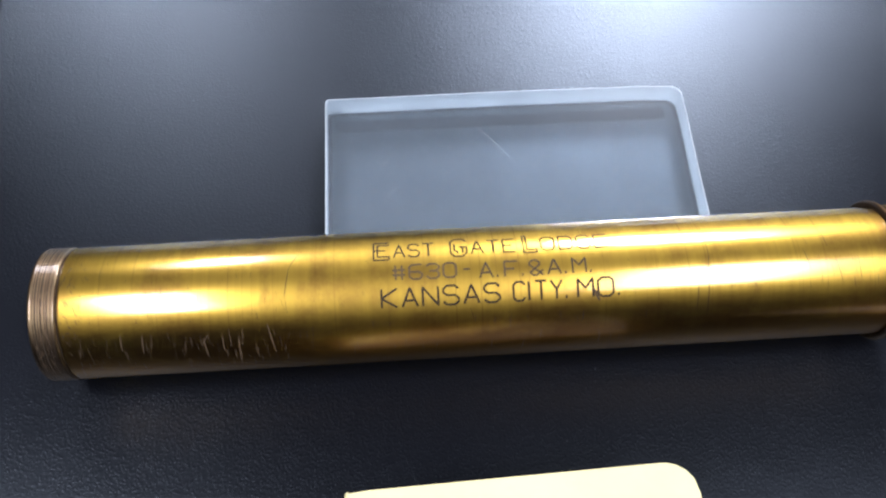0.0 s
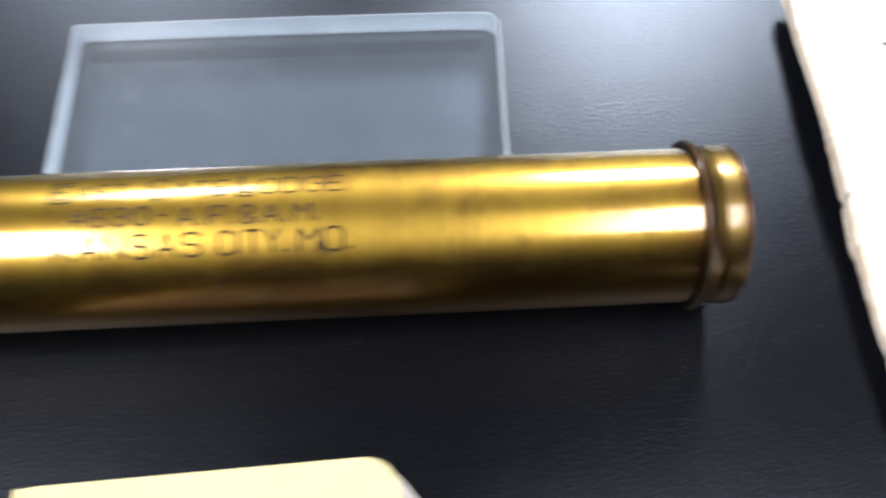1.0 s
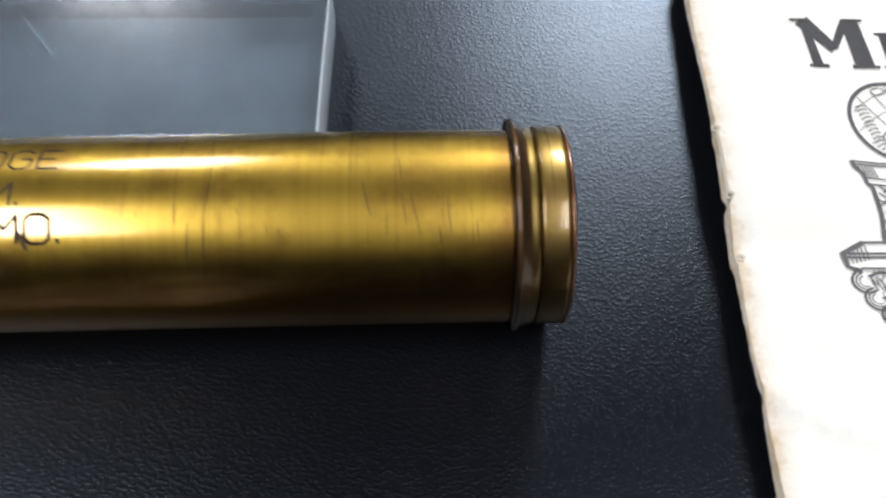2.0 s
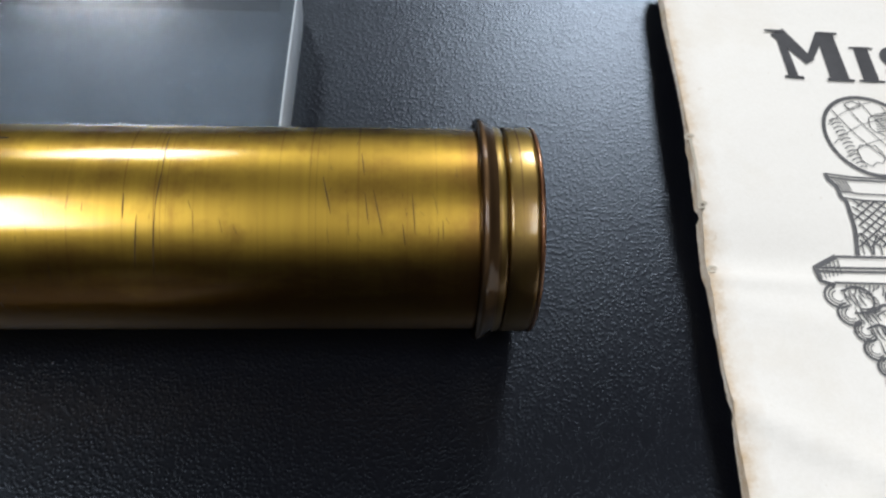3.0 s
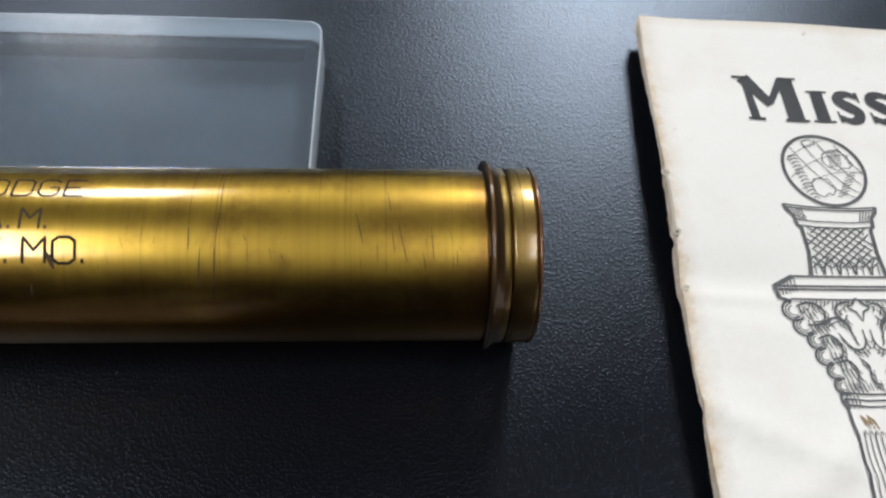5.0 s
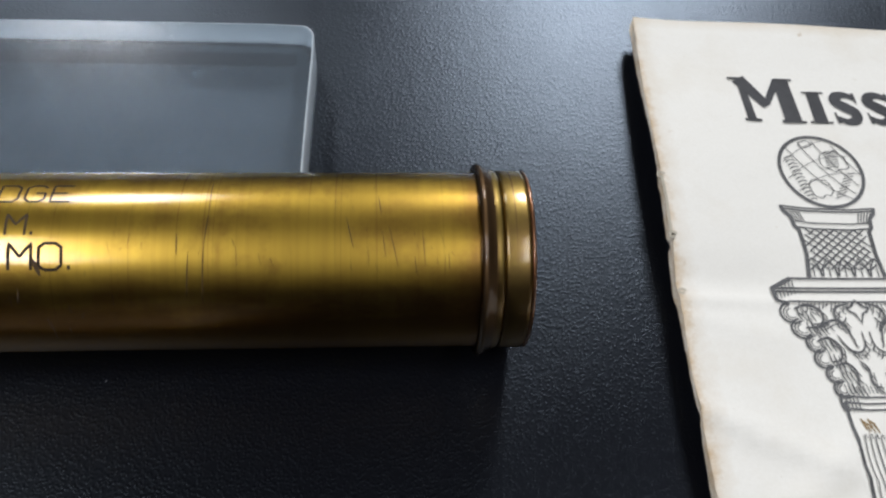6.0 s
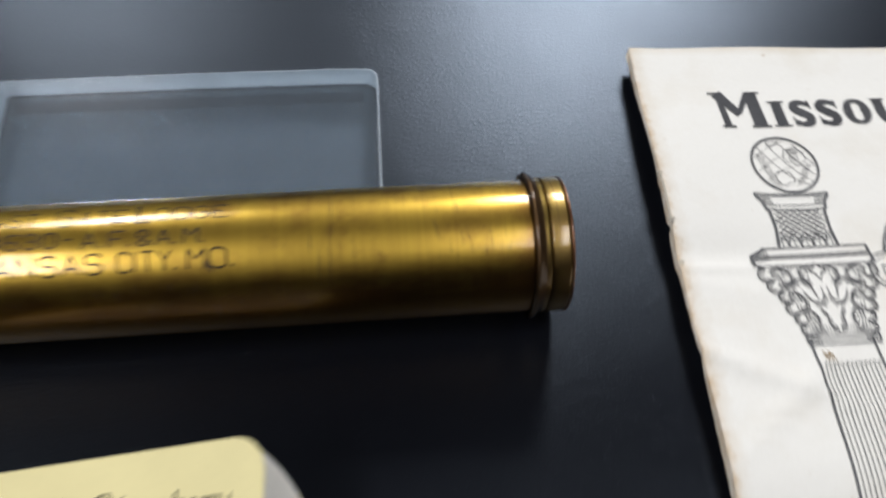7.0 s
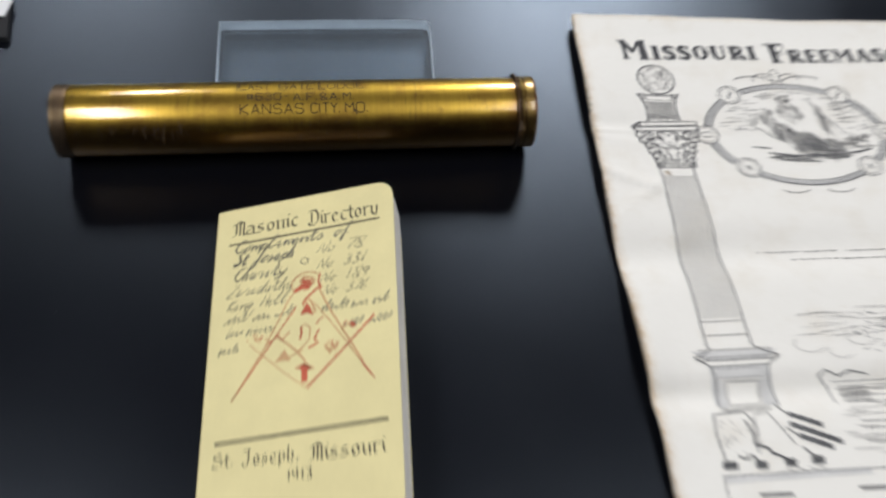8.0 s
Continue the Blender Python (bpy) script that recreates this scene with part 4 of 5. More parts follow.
# oval medallion with roundels; the figure inside is a plain shape
bm, pale = bmesh.new(), bmesh.new()
MX, MY = 30.5, -0.75
ROUNDELS = ((26.95, 2.35), (24.7, -0.78), (26.65, -3.35), (34.2, 2.25), (36.3, -0.8), (34.4, -3.4))


def clear_of_roundels(x, y):
    return all(math.hypot(x - cx, y - cy) > 0.74 for cx, cy in ROUNDELS)


def rim(a, r):
    return (MX + r * math.cos(radians(a)), MY + r * 0.674 * math.sin(radians(a)))


tone = bmesh.new()
for k in range(180):
    # the moulded frame: two outlines, a grey tone and a beaded shading between them, broken by the roundels
    a0, a1 = 2.0 * k, 2.0 * k + 2.0
    if not clear_of_roundels(*rim(a0 + 1.0, 5.6)):
        continue
    for r, w in ((5.85, 0.09), (5.34, 0.05)):
        ribbon(bm, [rim(a0, r), rim(a1, r)], w, on_newspaper)
    tone.faces.new([tone.verts.new(on_tone(*rim(a, r))) for r, a in ((5.36, a0), (5.84, a0), (5.84, a1), (5.36, a1))])
    ribbon(pale, [rim(a0, 5.40), rim(a1, 5.78)], 0.05, on_newspaper)
tagged(part("medallion_tone", tone, INK_WASH, front_page, "pale grey printed tone"), kind="stuff")
for n, (cx, cy) in enumerate(ROUNDELS):
    ribbon(bm, arc(cx, cy, 0.72, 0.72, n=24), 0.06, on_newspaper, True)
    ribbon(pale, arc(cx, cy, 0.56, 0.56, n=20), 0.04, on_newspaper, True)
    if n % 3 == 0:
        ribbon(bm, [(cx - 0.10, cy - 0.32), (cx - 0.02, cy), (cx + 0.16, cy + 0.10), (cx + 0.02, cy + 0.30)], 0.10, on_newspaper)
    elif n % 3 == 1:
        ribbon(bm, [(cx - 0.26, cy - 0.18), (cx + 0.26, cy - 0.18), (cx + 0.26, cy + 0.18), (cx - 0.26, cy + 0.18)], 0.07, on_newspaper, True)
    else:
        ribbon(bm, [(cx - 0.22, cy + 0.2), (cx + 0.20, cy - 0.22)], 0.07, on_newspaper)
        ribbon(pale, [(cx - 0.18, cy - 0.2), (cx + 0.20, cy + 0.18)], 0.06, on_newspaper)
for s in (-1, 1):
    ribbon(pale, arc(MX + s * 1.7, 3.15, 1.5, 0.75, 90 + s * 80, 90 - s * 50, 14), 0.09, on_newspaper)
    ribbon(pale, arc(MX + s * 0.9, 3.6, 0.7, 0.5, 0, 200, 10), 0.08, on_newspaper)
    ribbon(pale, arc(MX + s * 1.4, -4.9, 0.9, 0.35, 200, 340, 10), 0.06, on_newspaper)
ribbon(bm, arc(MX, 3.95, 0.28, 0.55, n=14), 0.07, on_newspaper, True)
rnd = random.Random(8)


def hatch(cx, cy, rx, ry, lean, length, count, dark):
    """Tapered engraver's strokes over an ellipse, leaning one way; dark: the share in full ink."""
    for k in range(count):
        a, q = rnd.uniform(0, 2 * math.pi), math.sqrt(rnd.uniform(0, 1))
        x, y, t, l = cx + rx * q * math.cos(a), cy + ry * q * math.sin(a), radians(lean + rnd.uniform(-14, 14)), length * rnd.uniform(0.6, 1.3)
        ribbon(bm if rnd.random() < dark else pale, [(x, y), (x + 0.5 * l * math.cos(t) + 0.03, y + 0.5 * l * math.sin(t)), (x + l * math.cos(t), y + l * math.sin(t))], rnd.uniform(0.03, 0.075), on_newspaper, taper=True)


for k in range(230):
    x, y = rnd.uniform(25.4, 35.0), rnd.uniform(-0.6, 2.6)
    if ((x - MX) / 5.1) ** 2 + ((y - MY) / 3.35) ** 2 < 1 and not (28 < x < 33 and y < 1.9):
        ribbon(pale, [(x, y), (x + 0.4, y + 0.02), (x + 0.8, y + 0.04)], 0.035, on_newspaper, taper=True)
# the mass of the figure: lit crown, shaded flank, rocks under it
hatch(28.9, 0.7, 0.55, 0.75, -70, 0.40, 40, 0.30)
hatch(29.5, -0.5, 0.75, 0.7, -50, 0.55, 70, 0.42)
hatch(30.7, -1.3, 1.1, 0.75, -42, 0.75, 110, 0.55)
hatch(30.4, 1.0, 0.9, 0.7, -50, 0.5, 50, 0.10)
hatch(32.0, -1.7, 0.9, 0.6, -35, 0.8, 80, 0.6)
hatch(32.4, 0.5, 0.25, 1.1, -65, 0.6, 45, 0.35)
hatch(34.0, -1.4, 1.1, 0.6, -20, 0.6, 50, 0.35)
hatch(30.2, 2.0, 0.5, 0.3, -20, 0.3, 30, 0.3)
for x0, y0, x1, y1, w in ((28.2, 0.5, 27.8, -0.2, 0.08), (27.8, -0.2, 28.4, -0.55, 0.07), (28.4, -0.55, 29.2, -1.3, 0.09), (32.0, 1.9, 32.7, 0.6, 0.08), (32.7, 0.6, 33.6, -0.9, 0.10), (28.2, -2.25, 30.2, -2.5, 0.16), (30.2, -2.5, 33.4, -2.45, 0.20), (27.3, -1.75, 28.6, -1.9, 0.10), (33.2, -2.4, 35.0, -2.1, 0.16), (28.6, -2.8, 31.4, -2.95, 0.07)):
    ribbon(bm, [(x0, y0), ((x0 + x1) / 2 + 0.05, (y0 + y1) / 2 - 0.04), (x1, y1)], w, on_newspaper, taper=True)
hatch(30.6, -2.6, 2.6, 0.25, -6, 0.9, 60, 0.6)
part("printed_medallion", bm, INK_WORN, front_page, "engraved oval emblem in black ink")
tagged(part("medallion_shading", pale, INK_PALE, front_page, "grey engraved shading"), kind="stuff")

# caption bars and the faint landscape between the columns
bm, pale, rnd = bmesh.new(), bmesh.new(), random.Random(31)
for x0, x1, y in ((25.5, 25.75, -9.1), (26.0, 28.0, -9.12), (28.3, 30.4, -9.14), (30.9, 33.2, -9.17), (33.5, 35.6, -9.2), (27.4, 30.2, -9.66), (30.4, 33.6, -9.7)):
    while x0 < x1 - 0.12:
        wide = rnd.uniform(0.18, 0.62)
        ribbon(bm, [(x0, y), (min(x0 + wide, x1), y)], rnd.uniform(0.05, 0.08), on_newspaper)
        x0 += wide + 0.14
part("caption", bm, INK_PALE, front_page, "faded lines of small print")
rnd = random.Random(21)
bm = bmesh.new()
for k in range(46):
    x, y = rnd.uniform(25.6, 36), rnd.uniform(-14.6, -12.9)
    ribbon(pale, [(x, y), (x + rnd.uniform(0.8, 2.6), y + rnd.uniform(-0.08, 0.12))], 0.025, on_newspaper, taper=True)
for cx, cy, r in ((26.6, -14.9, 0.9), (28.2, -15.4, 0.7), (29.6, -14.6, 0.9)):
    ribbon(pale, arc(cx, cy, r, r * 0.6, 150, 330, 12), 0.03, on_newspaper)
for k in range(40):
    x, y = rnd.uniform(29.2, 33.0), rnd.uniform(-15.6, -13.2)
    ribbon(bm, [(x, y), (x + 0.25, y + rnd.uniform(-0.2, 0.2))], 0.07, on_newspaper, taper=True)
ribbon(bm, [(26.5, -16.7), (27.0, -16.4), (27.6, -16.75), (28.3, -16.5), (29.2, -16.7)], 0.08, on_newspaper)
ribbon(bm, [(26.5, -16.7), (26.9, -17.3), (27.0, -18.2)], 0.07, on_newspaper)
for k in range(10):
    ribbon(pale, [(27.2 + 0.1 * k, -17.0 - 0.38 * k), (36.0, -17.05 - 0.38 * k)], 0.04, on_newspaper)
for k in range(14):
    x = 27.6 + 0.22 * (k % 7)
    ribbon(bm, [(x, -17.2 - 0.5 * (k // 7)), (x + 0.1, -17.7 - 0.5 * (k // 7))], 0.09, on_newspaper, taper=True)
for x in (21.5, 26.5, 31.0):
    ribbon(pale, [(x, -22.6), (x + 1.6, -22.65)], 0.20, on_newspaper)
for k in range(160):
    x, y = rnd.uniform(33.2, 37.5), rnd.uniform(-17.0, -12.6)
    ribbon(bm if k % 4 == 0 else pale, [(x, y), (x + rnd.uniform(0.15, 0.4), y + rnd.uniform(-0.3, 0.2))], 0.07, on_newspaper, taper=True)
for k in range(90):
    x, y = rnd.uniform(26.8, 36.0), rnd.uniform(-21.0, -17.2)
    ribbon(pale, [(x, y), (x + rnd.uniform(0.6, 1.8), y - 0.02)], 0.05, on_newspaper, taper=True)
part("printed_landscape", bm, INK_WORN, front_page, "engraved landscape in black ink")
tagged(part("landscape_shading", pale, INK_PALE, front_page, "grey engraved shading"), kind="stuff")

# ---- yellow booklet, sprung open ----
booklet = thing("booklet", "yellow card-covered pocket directory springing open with fanned pages", "booklet")
BO = Vector((-4.05, -5.60, 0.90))
EX, EY = Vector((0.938, -0.058, 0.340)).normalized(), Vector((0.092, 0.995, 0.0445)).normalized()
EN = EX.cross(EY).normalized()
BW, BL, SKEW = 9.74, 17.0, 0.068


def on_cover(u, v, h=0.012):
    """u to the right, v up from the cover's top left corner (v < 0 on the cover), in cm."""
    p = BO + EX * (u - SKEW * v) + EY * v + EN * h
    return (p.x * CM, p.y * CM, p.z * CM)


def leaf_mesh(drop, turn, thick, bow, width, length):
    """A leaf hinged on the spine, that many degrees below the cover, bowed, with round fore-edge corners."""
    axis = (EY - SKEW * EX).normalized()
    across = (Matrix.Rotation(radians(turn), 3, axis) @ EX).normalized()
    up = across.cross(EY).normalized()
    bm, r, n = bmesh.new(), 0.85, 22
    cols = []
    for k in range(n + 1):
        u = width * (1 - (1 - k / n) ** 1.5)
        inset = r - math.sqrt(max(0.0, r * r - max(0.0, u - (width - r)) ** 2))
        inset += 0.04 * max(0.0, 1 - u / 0.05) ** 2
        h = bow * math.sin(math.pi * min(1.0, u / width * 1.05)) if bow else 0.0
        col = []
        for v in (-inset, -length + inset):
            for t in (0.0, -thick):
                p = BO + Vector((0, 0, -drop)) + across * u + (-SKEW * v) * EX + EY * v + up * (h + t)
                col.append(bm.verts.new((p.x * CM, p.y * CM, max(p.z, 0.012 if thick else 0.02) * CM)))
        cols.append(col)
    for a, b in zip(cols, cols[1:]):
        for i, j in ((0, 2), (3, 1), (2, 3), (1, 0)):
            bm.faces.new((a[j], b[j], b[i], a[i]))
    for c in (cols[0][::-1], cols[-1]):
        bm.faces.new((c[0], c[1], c[3], c[2]))
    bmesh.ops.recalc_face_normals(bm, faces=bm.faces[:])
    return bm


cover = part("cover", leaf_mesh(0.0, 0.0, 0.03, 0.0, BW, BL), COVER, booklet, "printed yellow front cover")
LEAVES = 36
rnd = random.Random(4)
for k in range(LEAVES):
    q = (k + 1) / (LEAVES + 1)
    part("page", leaf_mesh(0.05 + 0.71 * q, 0.7 + 18.9 * q ** 1.15 + rnd.uniform(-0.15, 0.15), 0.012, 0.10 * q * (1 - q), BW - 0.06 + rnd.uniform(-0.02, 0.02), BL - 0.05), PAGE, booklet)
part("back_cover", leaf_mesh(0.80, 20.0, 0.03, 0.0, BW, BL), COVER, booklet, "yellow back cover on the table")
bm = bmesh.new()
sp = []
for v in (0.0, -BL):
    for k in range(7):
        a = radians(90 + 180 * k / 6)
        p = BO + EX * (-SKEW * v) + EY * v + Vector((0.04 + 0.14 * math.cos(a), 0, -0.41 + 0.415 * math.sin(a)))
        sp.append(bm.verts.new((p.x * CM, p.y * CM, max(p.z, 0.004) * CM)))
for k in range(6):
    bm.faces.new((sp[k], sp[k + 1], sp[8 + k], sp[7 + k]))
part("spine", bm, COVER, booklet, smooth=True)

# broad-nib black letters: x 0 to 6, y 0 to 9 with the base line at 2 and low letters up to 6
BLACK = {"a": "05 16 36 45 43 42 52/34 14 03 12 32", "s": "46 26 15 24 34 43 32 02", "o": "15 13 22 32 43 45 36 26 15", "n": "06 16 12 22/15 36 46 42 52", "i": "06 16 13 22/18 28",
         "c": "46 26 15 13 22 42", "r": "06 16 12 22/15 26 46", "e": "15 13 22 42/15 26 36 45 14", "t": "28 23 32 42/06 46", "y": "06 16 13 22 32/46 43 31 10", "u": "06 16 13 22 32/46 43 42 52",
         "p": "06 16 10/15 36 45 43 32 12", "h": "19 12 22/15 36 45 43 31", "M": "07 18 28 23 12 02/28 39 48 43 42/49 68 63 62 72", "D": "08 19 49 67 64 42 12/28 23/03 12", "S": "68 39 18 17 26 46 65 63 42 12 03",
         "J": "08 19 59 48 44 32 12 03", ".": "12 23", ",": "23 11", "1": "17 28 22", "9": "45 25 16 18 39 48 43 22", "3": "08 39 48 36 26/36 44 42 12"}
SLIM = {"i": 2.4, "t": 4.2, "r": 4.4, "c": 4.4, ".": 2.4, ",": 2.4, "1": 3.4, "M": 7.4, "D": 7.2, "S": 7.2, "J": 6.6}


def blackletter(bm, text, x0, x1, y0, y1, surface, nib=0.62):
    """A word written with a broad nib held at a slant; y0 is the base line and y1 the top of tall letters (cm)."""
    unit = (x1 - x0) / sum(SLIM.get(c, 5.4) for c in text)
    rise, x, n = (y1 - y0) / 7.0, x0, 0
    hx, hy = 0.5 * nib * unit * 1.5, 0.5 * nib * rise * 0.8
    for c in text:
        for stroke in BLACK[c].split("/"):
            pts = [(x + int(p[0]) * unit, y0 + (int(p[1]) - 2) * rise) for p in stroke.split()]
            for a, b in zip(pts, pts[1:]):
                n += 1
                corners = [surface(a[0] - hx, a[1] - hy), surface(a[0] + hx, a[1] + hy), surface(b[0] + hx, b[1] + hy), surface(b[0] - hx, b[1] - hy)]
                bm.faces.new([bm.verts.new((p[0], p[1], p[2] + 0.00001 * (n % 5))) for p in corners])
        x += SLIM.get(c, 5.4) * unit


for word, x0, x1, y0, y1 in (("Masonic", 0.88, 4.60, -1.70, -0.84), ("Directory", 5.15, 8.98, -1.86, -0.98), ("St.", 0.66, 1.72, -14.0, -13.36), ("Joseph,", 2.15, 4.90, -14.05, -13.36), ("Missouri", 5.42, 8.98, -14.16, -13.44), ("1913", 4.30, 5.60, -14.95, -14.45)):
    bm = bmesh.new()
    blackletter(bm, word, x0, x1, y0, y1, on_cover)
    tagged(part("printed_word", bm, COVER_INK, cover, "printed black letters"), kind="stuff")
for x0, y0, x1, y1, w in ((0.72, -2.22, 8.98, -2.16, 0.10), (0.70, -12.90, 9.12, -12.72, 0.14)):
    bm = bmesh.new()
    ribbon(bm, [(x0, y0), (x1, y1)], w, on_cover)
    part("printed_rule", bm, COVER_INK, cover, "printed black rule")
# pen: single-stroke script, base line at 2, low letters up to 5, tall ones to 9
SCRIPT = {"C": "48 39 18 05 13 32 44", "o": "35 25 13 22 33 35 25 45", "m": "03 15 12/12 25 32/32 45 52 62", "p": "03 25 10/14 35 43 32 22 53", "l": "03 38 29 14 22 43", "i": "03 25 22 32 43", "e": "03 34 25 13 22 43", "n": "03 15 12/12 35 42 53",
          "t": "03 28 23 32 43/16 46", "s": "03 25 33 22 12 43", "f": "03 38 29 20 10 23 43", "S": "38 29 17 35 33 12 03 23", "J": "27 49 38 20 00 13 43", "h": "03 29 12/13 35 32 43", "a": "35 15 13 22 34 35 32 43", "r": "03 15 35 32 43", "y": "05 13 32 45/45 20 00 23 43",
          "Z": "18 48 02 32 43", "d": "35 15 13 22 49/49 32 43", "K": "18 12/48 15 42 53", "g": "35 15 13 34 35/35 20 00 23 43", "H": "18 12/48 42/15 45 53", "N": "02 18 32 49", "7": "18 48 22", "8": "35 48 28 17 34 42 12 14 35", "3": "18 38 36 25/25 44 32 12",
          "1": "29 22", "9": "47 27 16 25 47 32", "6": "39 15 12 32 34 14", "=": "14 44/13 43"}


def script(bm, text, x0, x1, y, size, surface, width=0.040, slant=0.55):
    """Joined pen letters from x0 to x1 (cm) on the base line y, tall letters that size high; thin upstrokes, heavier down."""
    unit, x = (x1 - x0) / (4.0 * len(text)), x0
    for c in text:
        if c in SCRIPT:
            for stroke in SCRIPT[c].split("/"):
                pts = [(int(p[0]), (int(p[1]) - 2) / 7.0 * size) for p in stroke.split()]
                pts = [(x + px * unit + slant * py, y + py) for px, py in pts]
                if len(pts) > 1:
                    drop = [0.0] + [b[1] - a[1] for a, b in zip(pts, pts[1:])]
                    brush(bm, pts, [width * (1.35 if d < -0.1 * size else 0.6) for d in drop], surface, 0.0, 4)
        x += 4.0 * unit


bm = bmesh.new()
script(bm, "Compliments of", 1.0, 7.3, -2.78, 0.70, on_cover, 0.068)
script(bm, "St Joseph", 1.0, 4.3, -3.55, 0.74, on_cover, 0.08)
script(bm, "No 78", 5.6, 8.0, -3.62, 0.62, on_cover)
script(bm, "Charity", 1.05, 3.9, -4.45, 0.72, on_cover, 0.06)
script(bm, "No 331", 5.6, 8.2, -4.50, 0.60, on_cover)
script(bm, "Zeredatha", 0.8, 4.3, -5.32, 0.66, on_cover)
script(bm, "No 189", 5.8, 8.2, -5.30, 0.58, on_cover, 0.035)
script(bm, "King Hill", 0.75, 4.0, -6.10, 0.66, on_cover)
script(bm, "No 376", 5.9, 8.2, -6.02, 0.56, on_cover, 0.035)
ribbon(bm, arc(4.97, -3.92, 0.22, 0.17, n=12), 0.05, on_cover, True)
rnd = random.Random(17)


def pen_line(x0, x1, y):
    """Joined slanting loops in words of uneven length."""
    x = x0
    while x < x1 - 0.4:
        length, pts, tall, ph = min(rnd.uniform(0.7, 1.7), x1 - x), [], 0.0, rnd.uniform(0, 6)
        for k in range(int(length / 0.03)):
            if rnd.random() < 0.07:
                tall = rnd.choice((0.30, 0.36, -0.26))
            h = 0.15 + 0.14 * math.sin(k * 0.03 * 24 + ph) + tall * max(0.0, math.sin(k * 0.03 * 24 + ph))
            tall *= 0.86
            pts.append((x + k * 0.03 + 0.75 * h, y + h + 0.03 * math.sin(k * 0.05)))
        ribbon(bm, pts, rnd.uniform(0.028, 0.046), on_cover, step=0.1)
        if rnd.random() < 0.35:
            ribbon(bm, [(x, y - 0.02), (x + 0.16, y + 0.30)], 0.10, on_cover, taper=True)
        x += length + rnd.uniform(0.16, 0.34)


for x0, x1, y in ((0.70, 4.3, -6.85), (5.9, 9.2, -6.95), (0.75, 3.4, -7.60), (6.9, 9.3, -7.95), (0.55, 1.6, -8.45)):
    pen_line(x0, x1, y)
tagged(part("handwriting", bm, PEN_INK, cover, "slanting black pen handwriting"), kind="stuff")
# square and compasses
bm, pale = bmesh.new(), bmesh.new()
on_red = lambda u, v: on_cover(u, v, 0.018)
# compass legs: one outline strong, one pale
ribbon(bm, [(4.60, -6.45), (3.90, -7.40), (1.42, -10.90)], 0.062, on_red)
ribbon(pale, [(4.38, -5.75), (4.1, -6.15), (3.6, -7.2), (2.95, -8.5), (1.42, -10.90)], 0.075, on_red)
ribbon(pale, [(5.75, -5.6), (6.42, -7.0), (7.42, -8.8), (8.0, -9.85)], 0.10, on_red)
ribbon(pale, [(5.55, -6.4), (6.62, -7.86), (7.9, -9.8)], 0.06, on_red)
ribbon(bm, [(7.85, -9.72), (8.2, -10.25), (8.55, -10.72)], 0.10, on_red, taper=True)
# head: ring, flame and the slanting bar
ribbon(pale, arc(5.12, -5.22, 0.80, 0.62, 40, 215, 16), 0.075, on_red)
ribbon(bm, [(4.42, -5.05), (4.5, -4.85), (4.82, -4.68)], 0.05, on_red, taper=True)
patch(bm, [(4.36, -5.72), (4.52, -5.46), (4.78, -5.30), (4.98, -5.02), (5.30, -5.08), (5.42, -5.36), (5.22, -5.60), (4.95, -5.52), (4.66, -5.62)], on_red)
ribbon(pale, [(4.75, -5.1), (5.0, -4.85), (5.35, -4.95), (5.5, -5.3)], 0.16, on_red)
ribbon(bm, [(4.92, -6.40), (5.25, -5.94), (5.82, -5.50)], 0.10, on_red)
ribbon(bm, [(5.82, -4.78), (5.73, -5.28), (5.90, -5.62)], 0.09, on_red)
patch(bm, [(4.80, -6.92), (4.98, -6.60), (5.14, -6.32), (5.30, -6.52), (5.52, -7.02), (5.15, -6.88)], on_red)
ribbon(pale, [(4.9, -6.3), (5.1, -6.0), (5.4, -6.3), (5.6, -6.9)], 0.12, on_red)
# letter and ornaments between the legs
ribbon(bm, [(4.86, -7.55), (4.90, -7.9), (4.83, -8.22)], 0.11, on_red)
ribbon(bm, [(5.80, -7.85), (5.55, -8.32), (5.76, -8.52), (5.50, -8.66), (5.26, -8.74)], 0.09, on_red)
ribbon(pale, [(4.83, -7.6), (5.1, -7.45), (5.35, -7.7), (5.3, -8.3), (4.9, -8.7), (4.6, -8.95)], 0.07, on_red)
ribbon(bm, [(5.64, -7.56), (5.83, -7.31), (6.02, -7.2)], 0.06, on_red)
ribbon(bm, [(3.03, -8.32), (3.46, -8.02), (3.73, -7.85), (3.88, -8.1), (4.28, -7.75)], 0.06, on_red)
ribbon(pale, [(3.62, -7.92), (4.3, -8.45), (4.75, -8.92), (5.16, -9.44)], 0.10, on_red)
ribbon(pale, [(5.0, -8.8), (4.4, -9.0), (4.2, -9.2)], 0.06, on_red)
patch(pale, [(3.52, -9.28), (3.80, -8.95), (4.05, -8.62), (4.2, -8.9), (4.36, -9.25), (3.9, -9.2)], on_red)
patch(pale, [(6.08, -8.86), (6.32, -8.92), (6.62, -8.78), (6.50, -9.02), (6.34, -9.20), (6.22, -9.0)], on_red)
patch(bm, [(7.30, -7.84), (7.50, -7.78), (7.70, -7.96), (7.46, -8.02)], on_red)
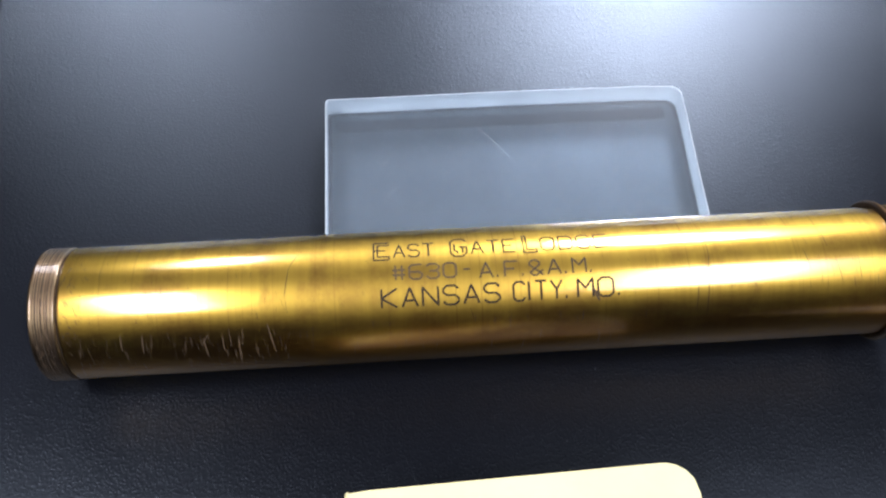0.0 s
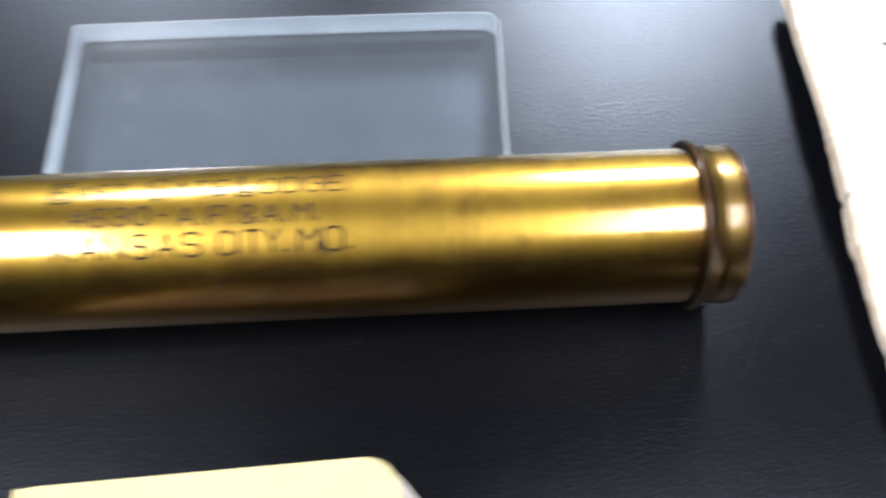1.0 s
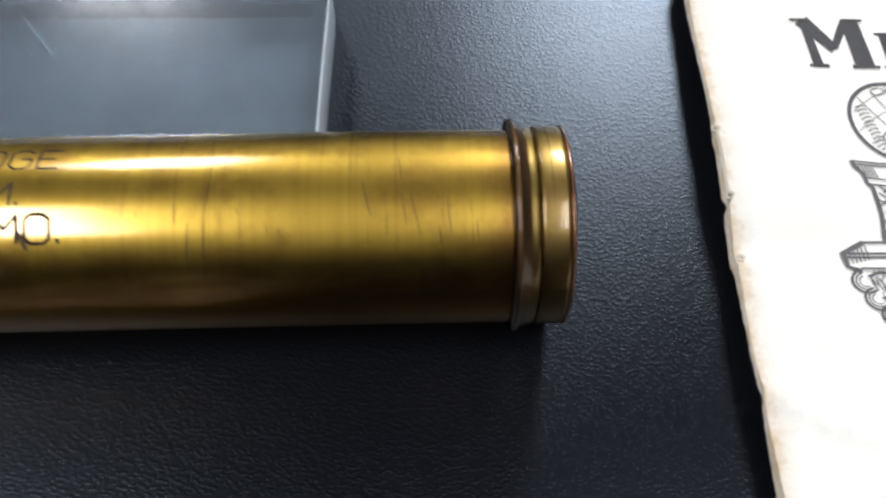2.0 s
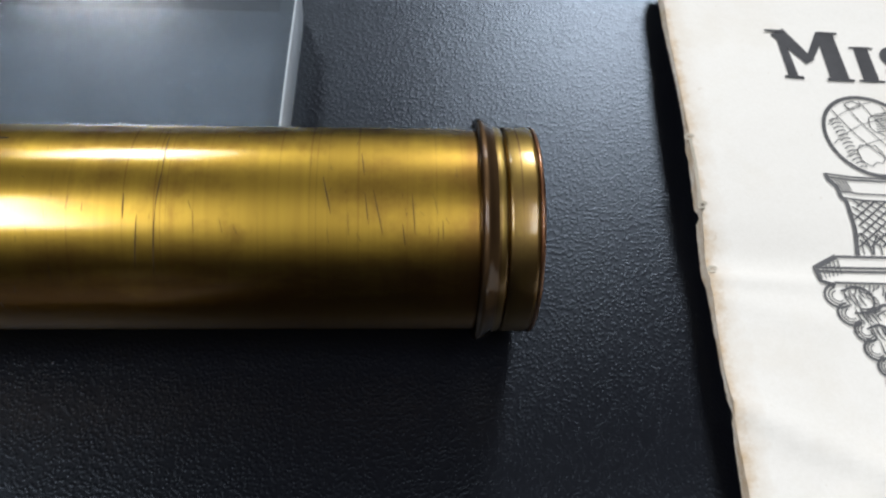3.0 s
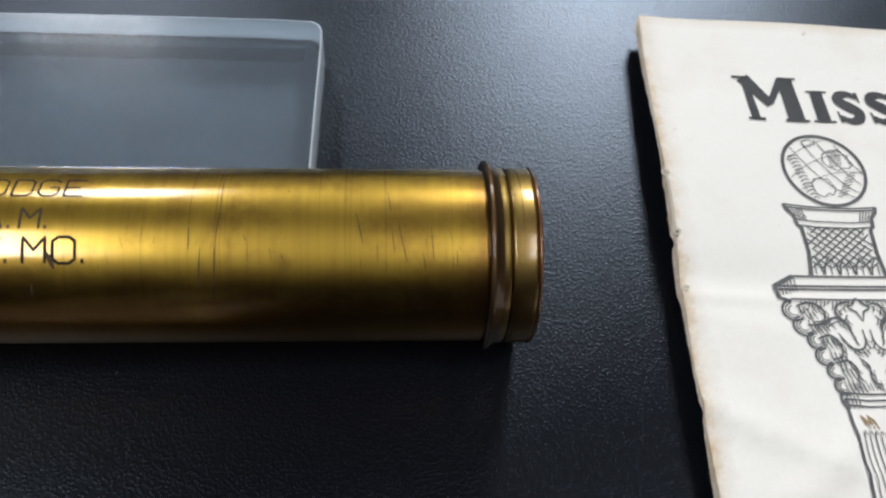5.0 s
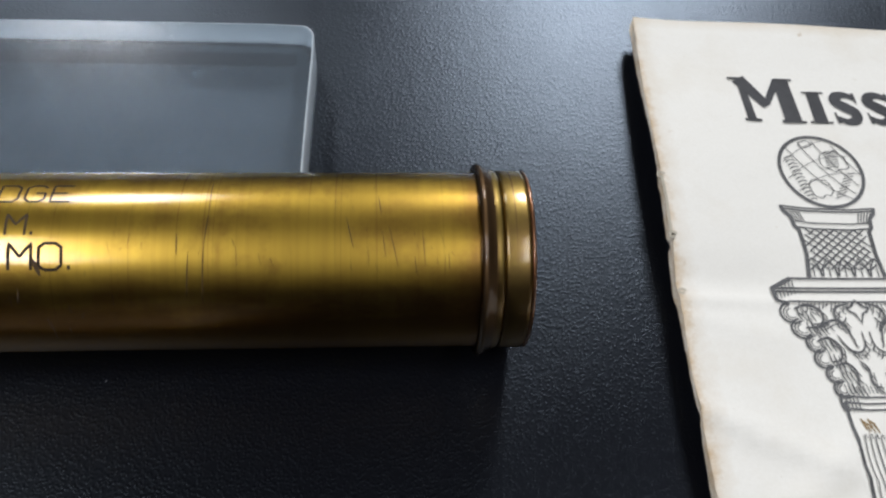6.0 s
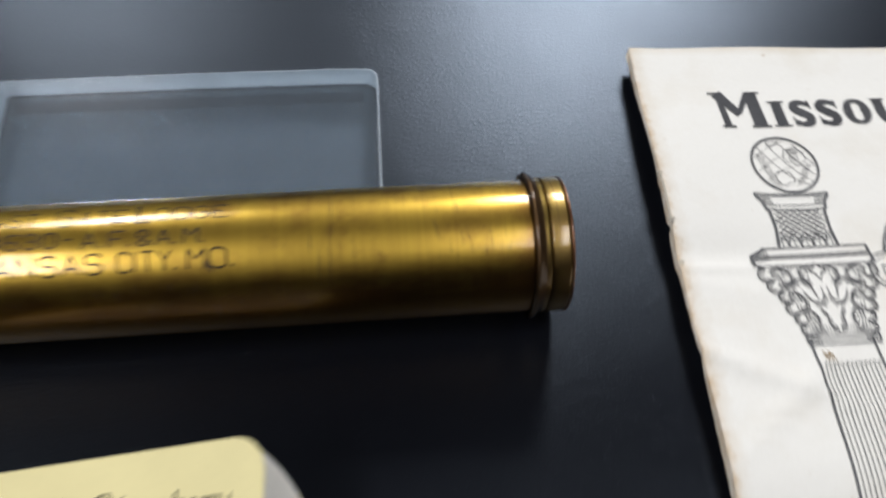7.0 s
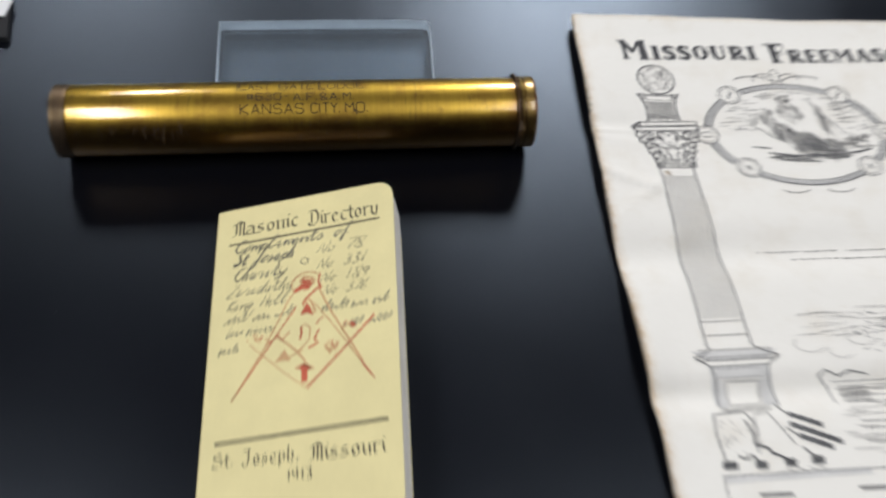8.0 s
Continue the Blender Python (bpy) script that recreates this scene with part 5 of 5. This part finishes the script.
# the square: one arm inked, the other worn away
ribbon(bm, [(5.22, -10.75), (7.15, -8.92), (8.60, -7.50)], 0.095, on_red)
ribbon(pale, [(5.22, -10.75), (3.9, -9.70), (2.2, -8.10)], 0.05, on_red)
# trowel at the corner
patch(bm, [(5.08, -9.48), (5.30, -9.62), (5.48, -9.80), (5.24, -9.84), (5.24, -10.44), (4.94, -10.42), (4.94, -9.80), (4.68, -9.74), (4.90, -9.60)], on_red)
ribbon(pale, [(4.62, -9.72), (4.98, -9.55), (5.55, -9.80)], 0.12, on_red)
rnd = random.Random(29)
for cx, cy, rx, ry in ((2.45, -7.85, 0.55, 0.28), (6.35, -8.9, 0.3, 0.2), (7.2, -7.9, 0.3, 0.15), (5.1, -5.3, 0.4, 0.35)):
    for k in range(9):
        x, y = cx + rnd.uniform(-rx, rx), cy + rnd.uniform(-ry, ry)
        ribbon(bm if k % 4 == 0 else pale, [(x, y), (x + rnd.uniform(0.08, 0.25), y + rnd.uniform(-0.2, 0.3))], 0.10, on_red, taper=True)
part("red_emblem", bm, RED_INK, cover, "red printed square and compasses")
part("red_emblem_shading", pale, RED_PALE, cover, "pale red printed shading")

# ---- white card at the edge of view; black slab added for its shade ----
card_shade = thing("card_shade", "black slab standing in for the dark shade under the card", "display riser")
slab = bmesh.new()
corner, back, side = Vector((-0.1735, 0.0815, 0)), Vector((-0.0096, 0.0995, 0)), Vector((-0.0985, 0.012, 0))
low = [slab.verts.new(corner + p) for p in (Vector(), back, back + side, side)]
high = [slab.verts.new(v.co + Vector((0, 0, 0.0045))) for v in low]
slab.faces.new(low[::-1])
slab.faces.new(high)
for k in range(4):
    slab.faces.new((low[k], low[(k + 1) % 4], high[(k + 1) % 4], high[k]))
bmesh.ops.recalc_face_normals(slab, faces=slab.faces[:])
bmesh.ops.bevel(slab, geom=slab.edges[:], offset=0.0006, segments=2, affect="EDGES")
part("body", slab, CARD_SHADE, card_shade)
card = thing("card", "small blank white card lying on a black slab", "card")
card.matrix_world = pose(-0.1776, 0.0990, 0.0045, 0, 0, -10.8)
part("body", box(bmesh.new(), -0.050, 0.0, 0.0, 0.015, 0.0, 0.0013, 0.0003), WHITE_CARD, card)
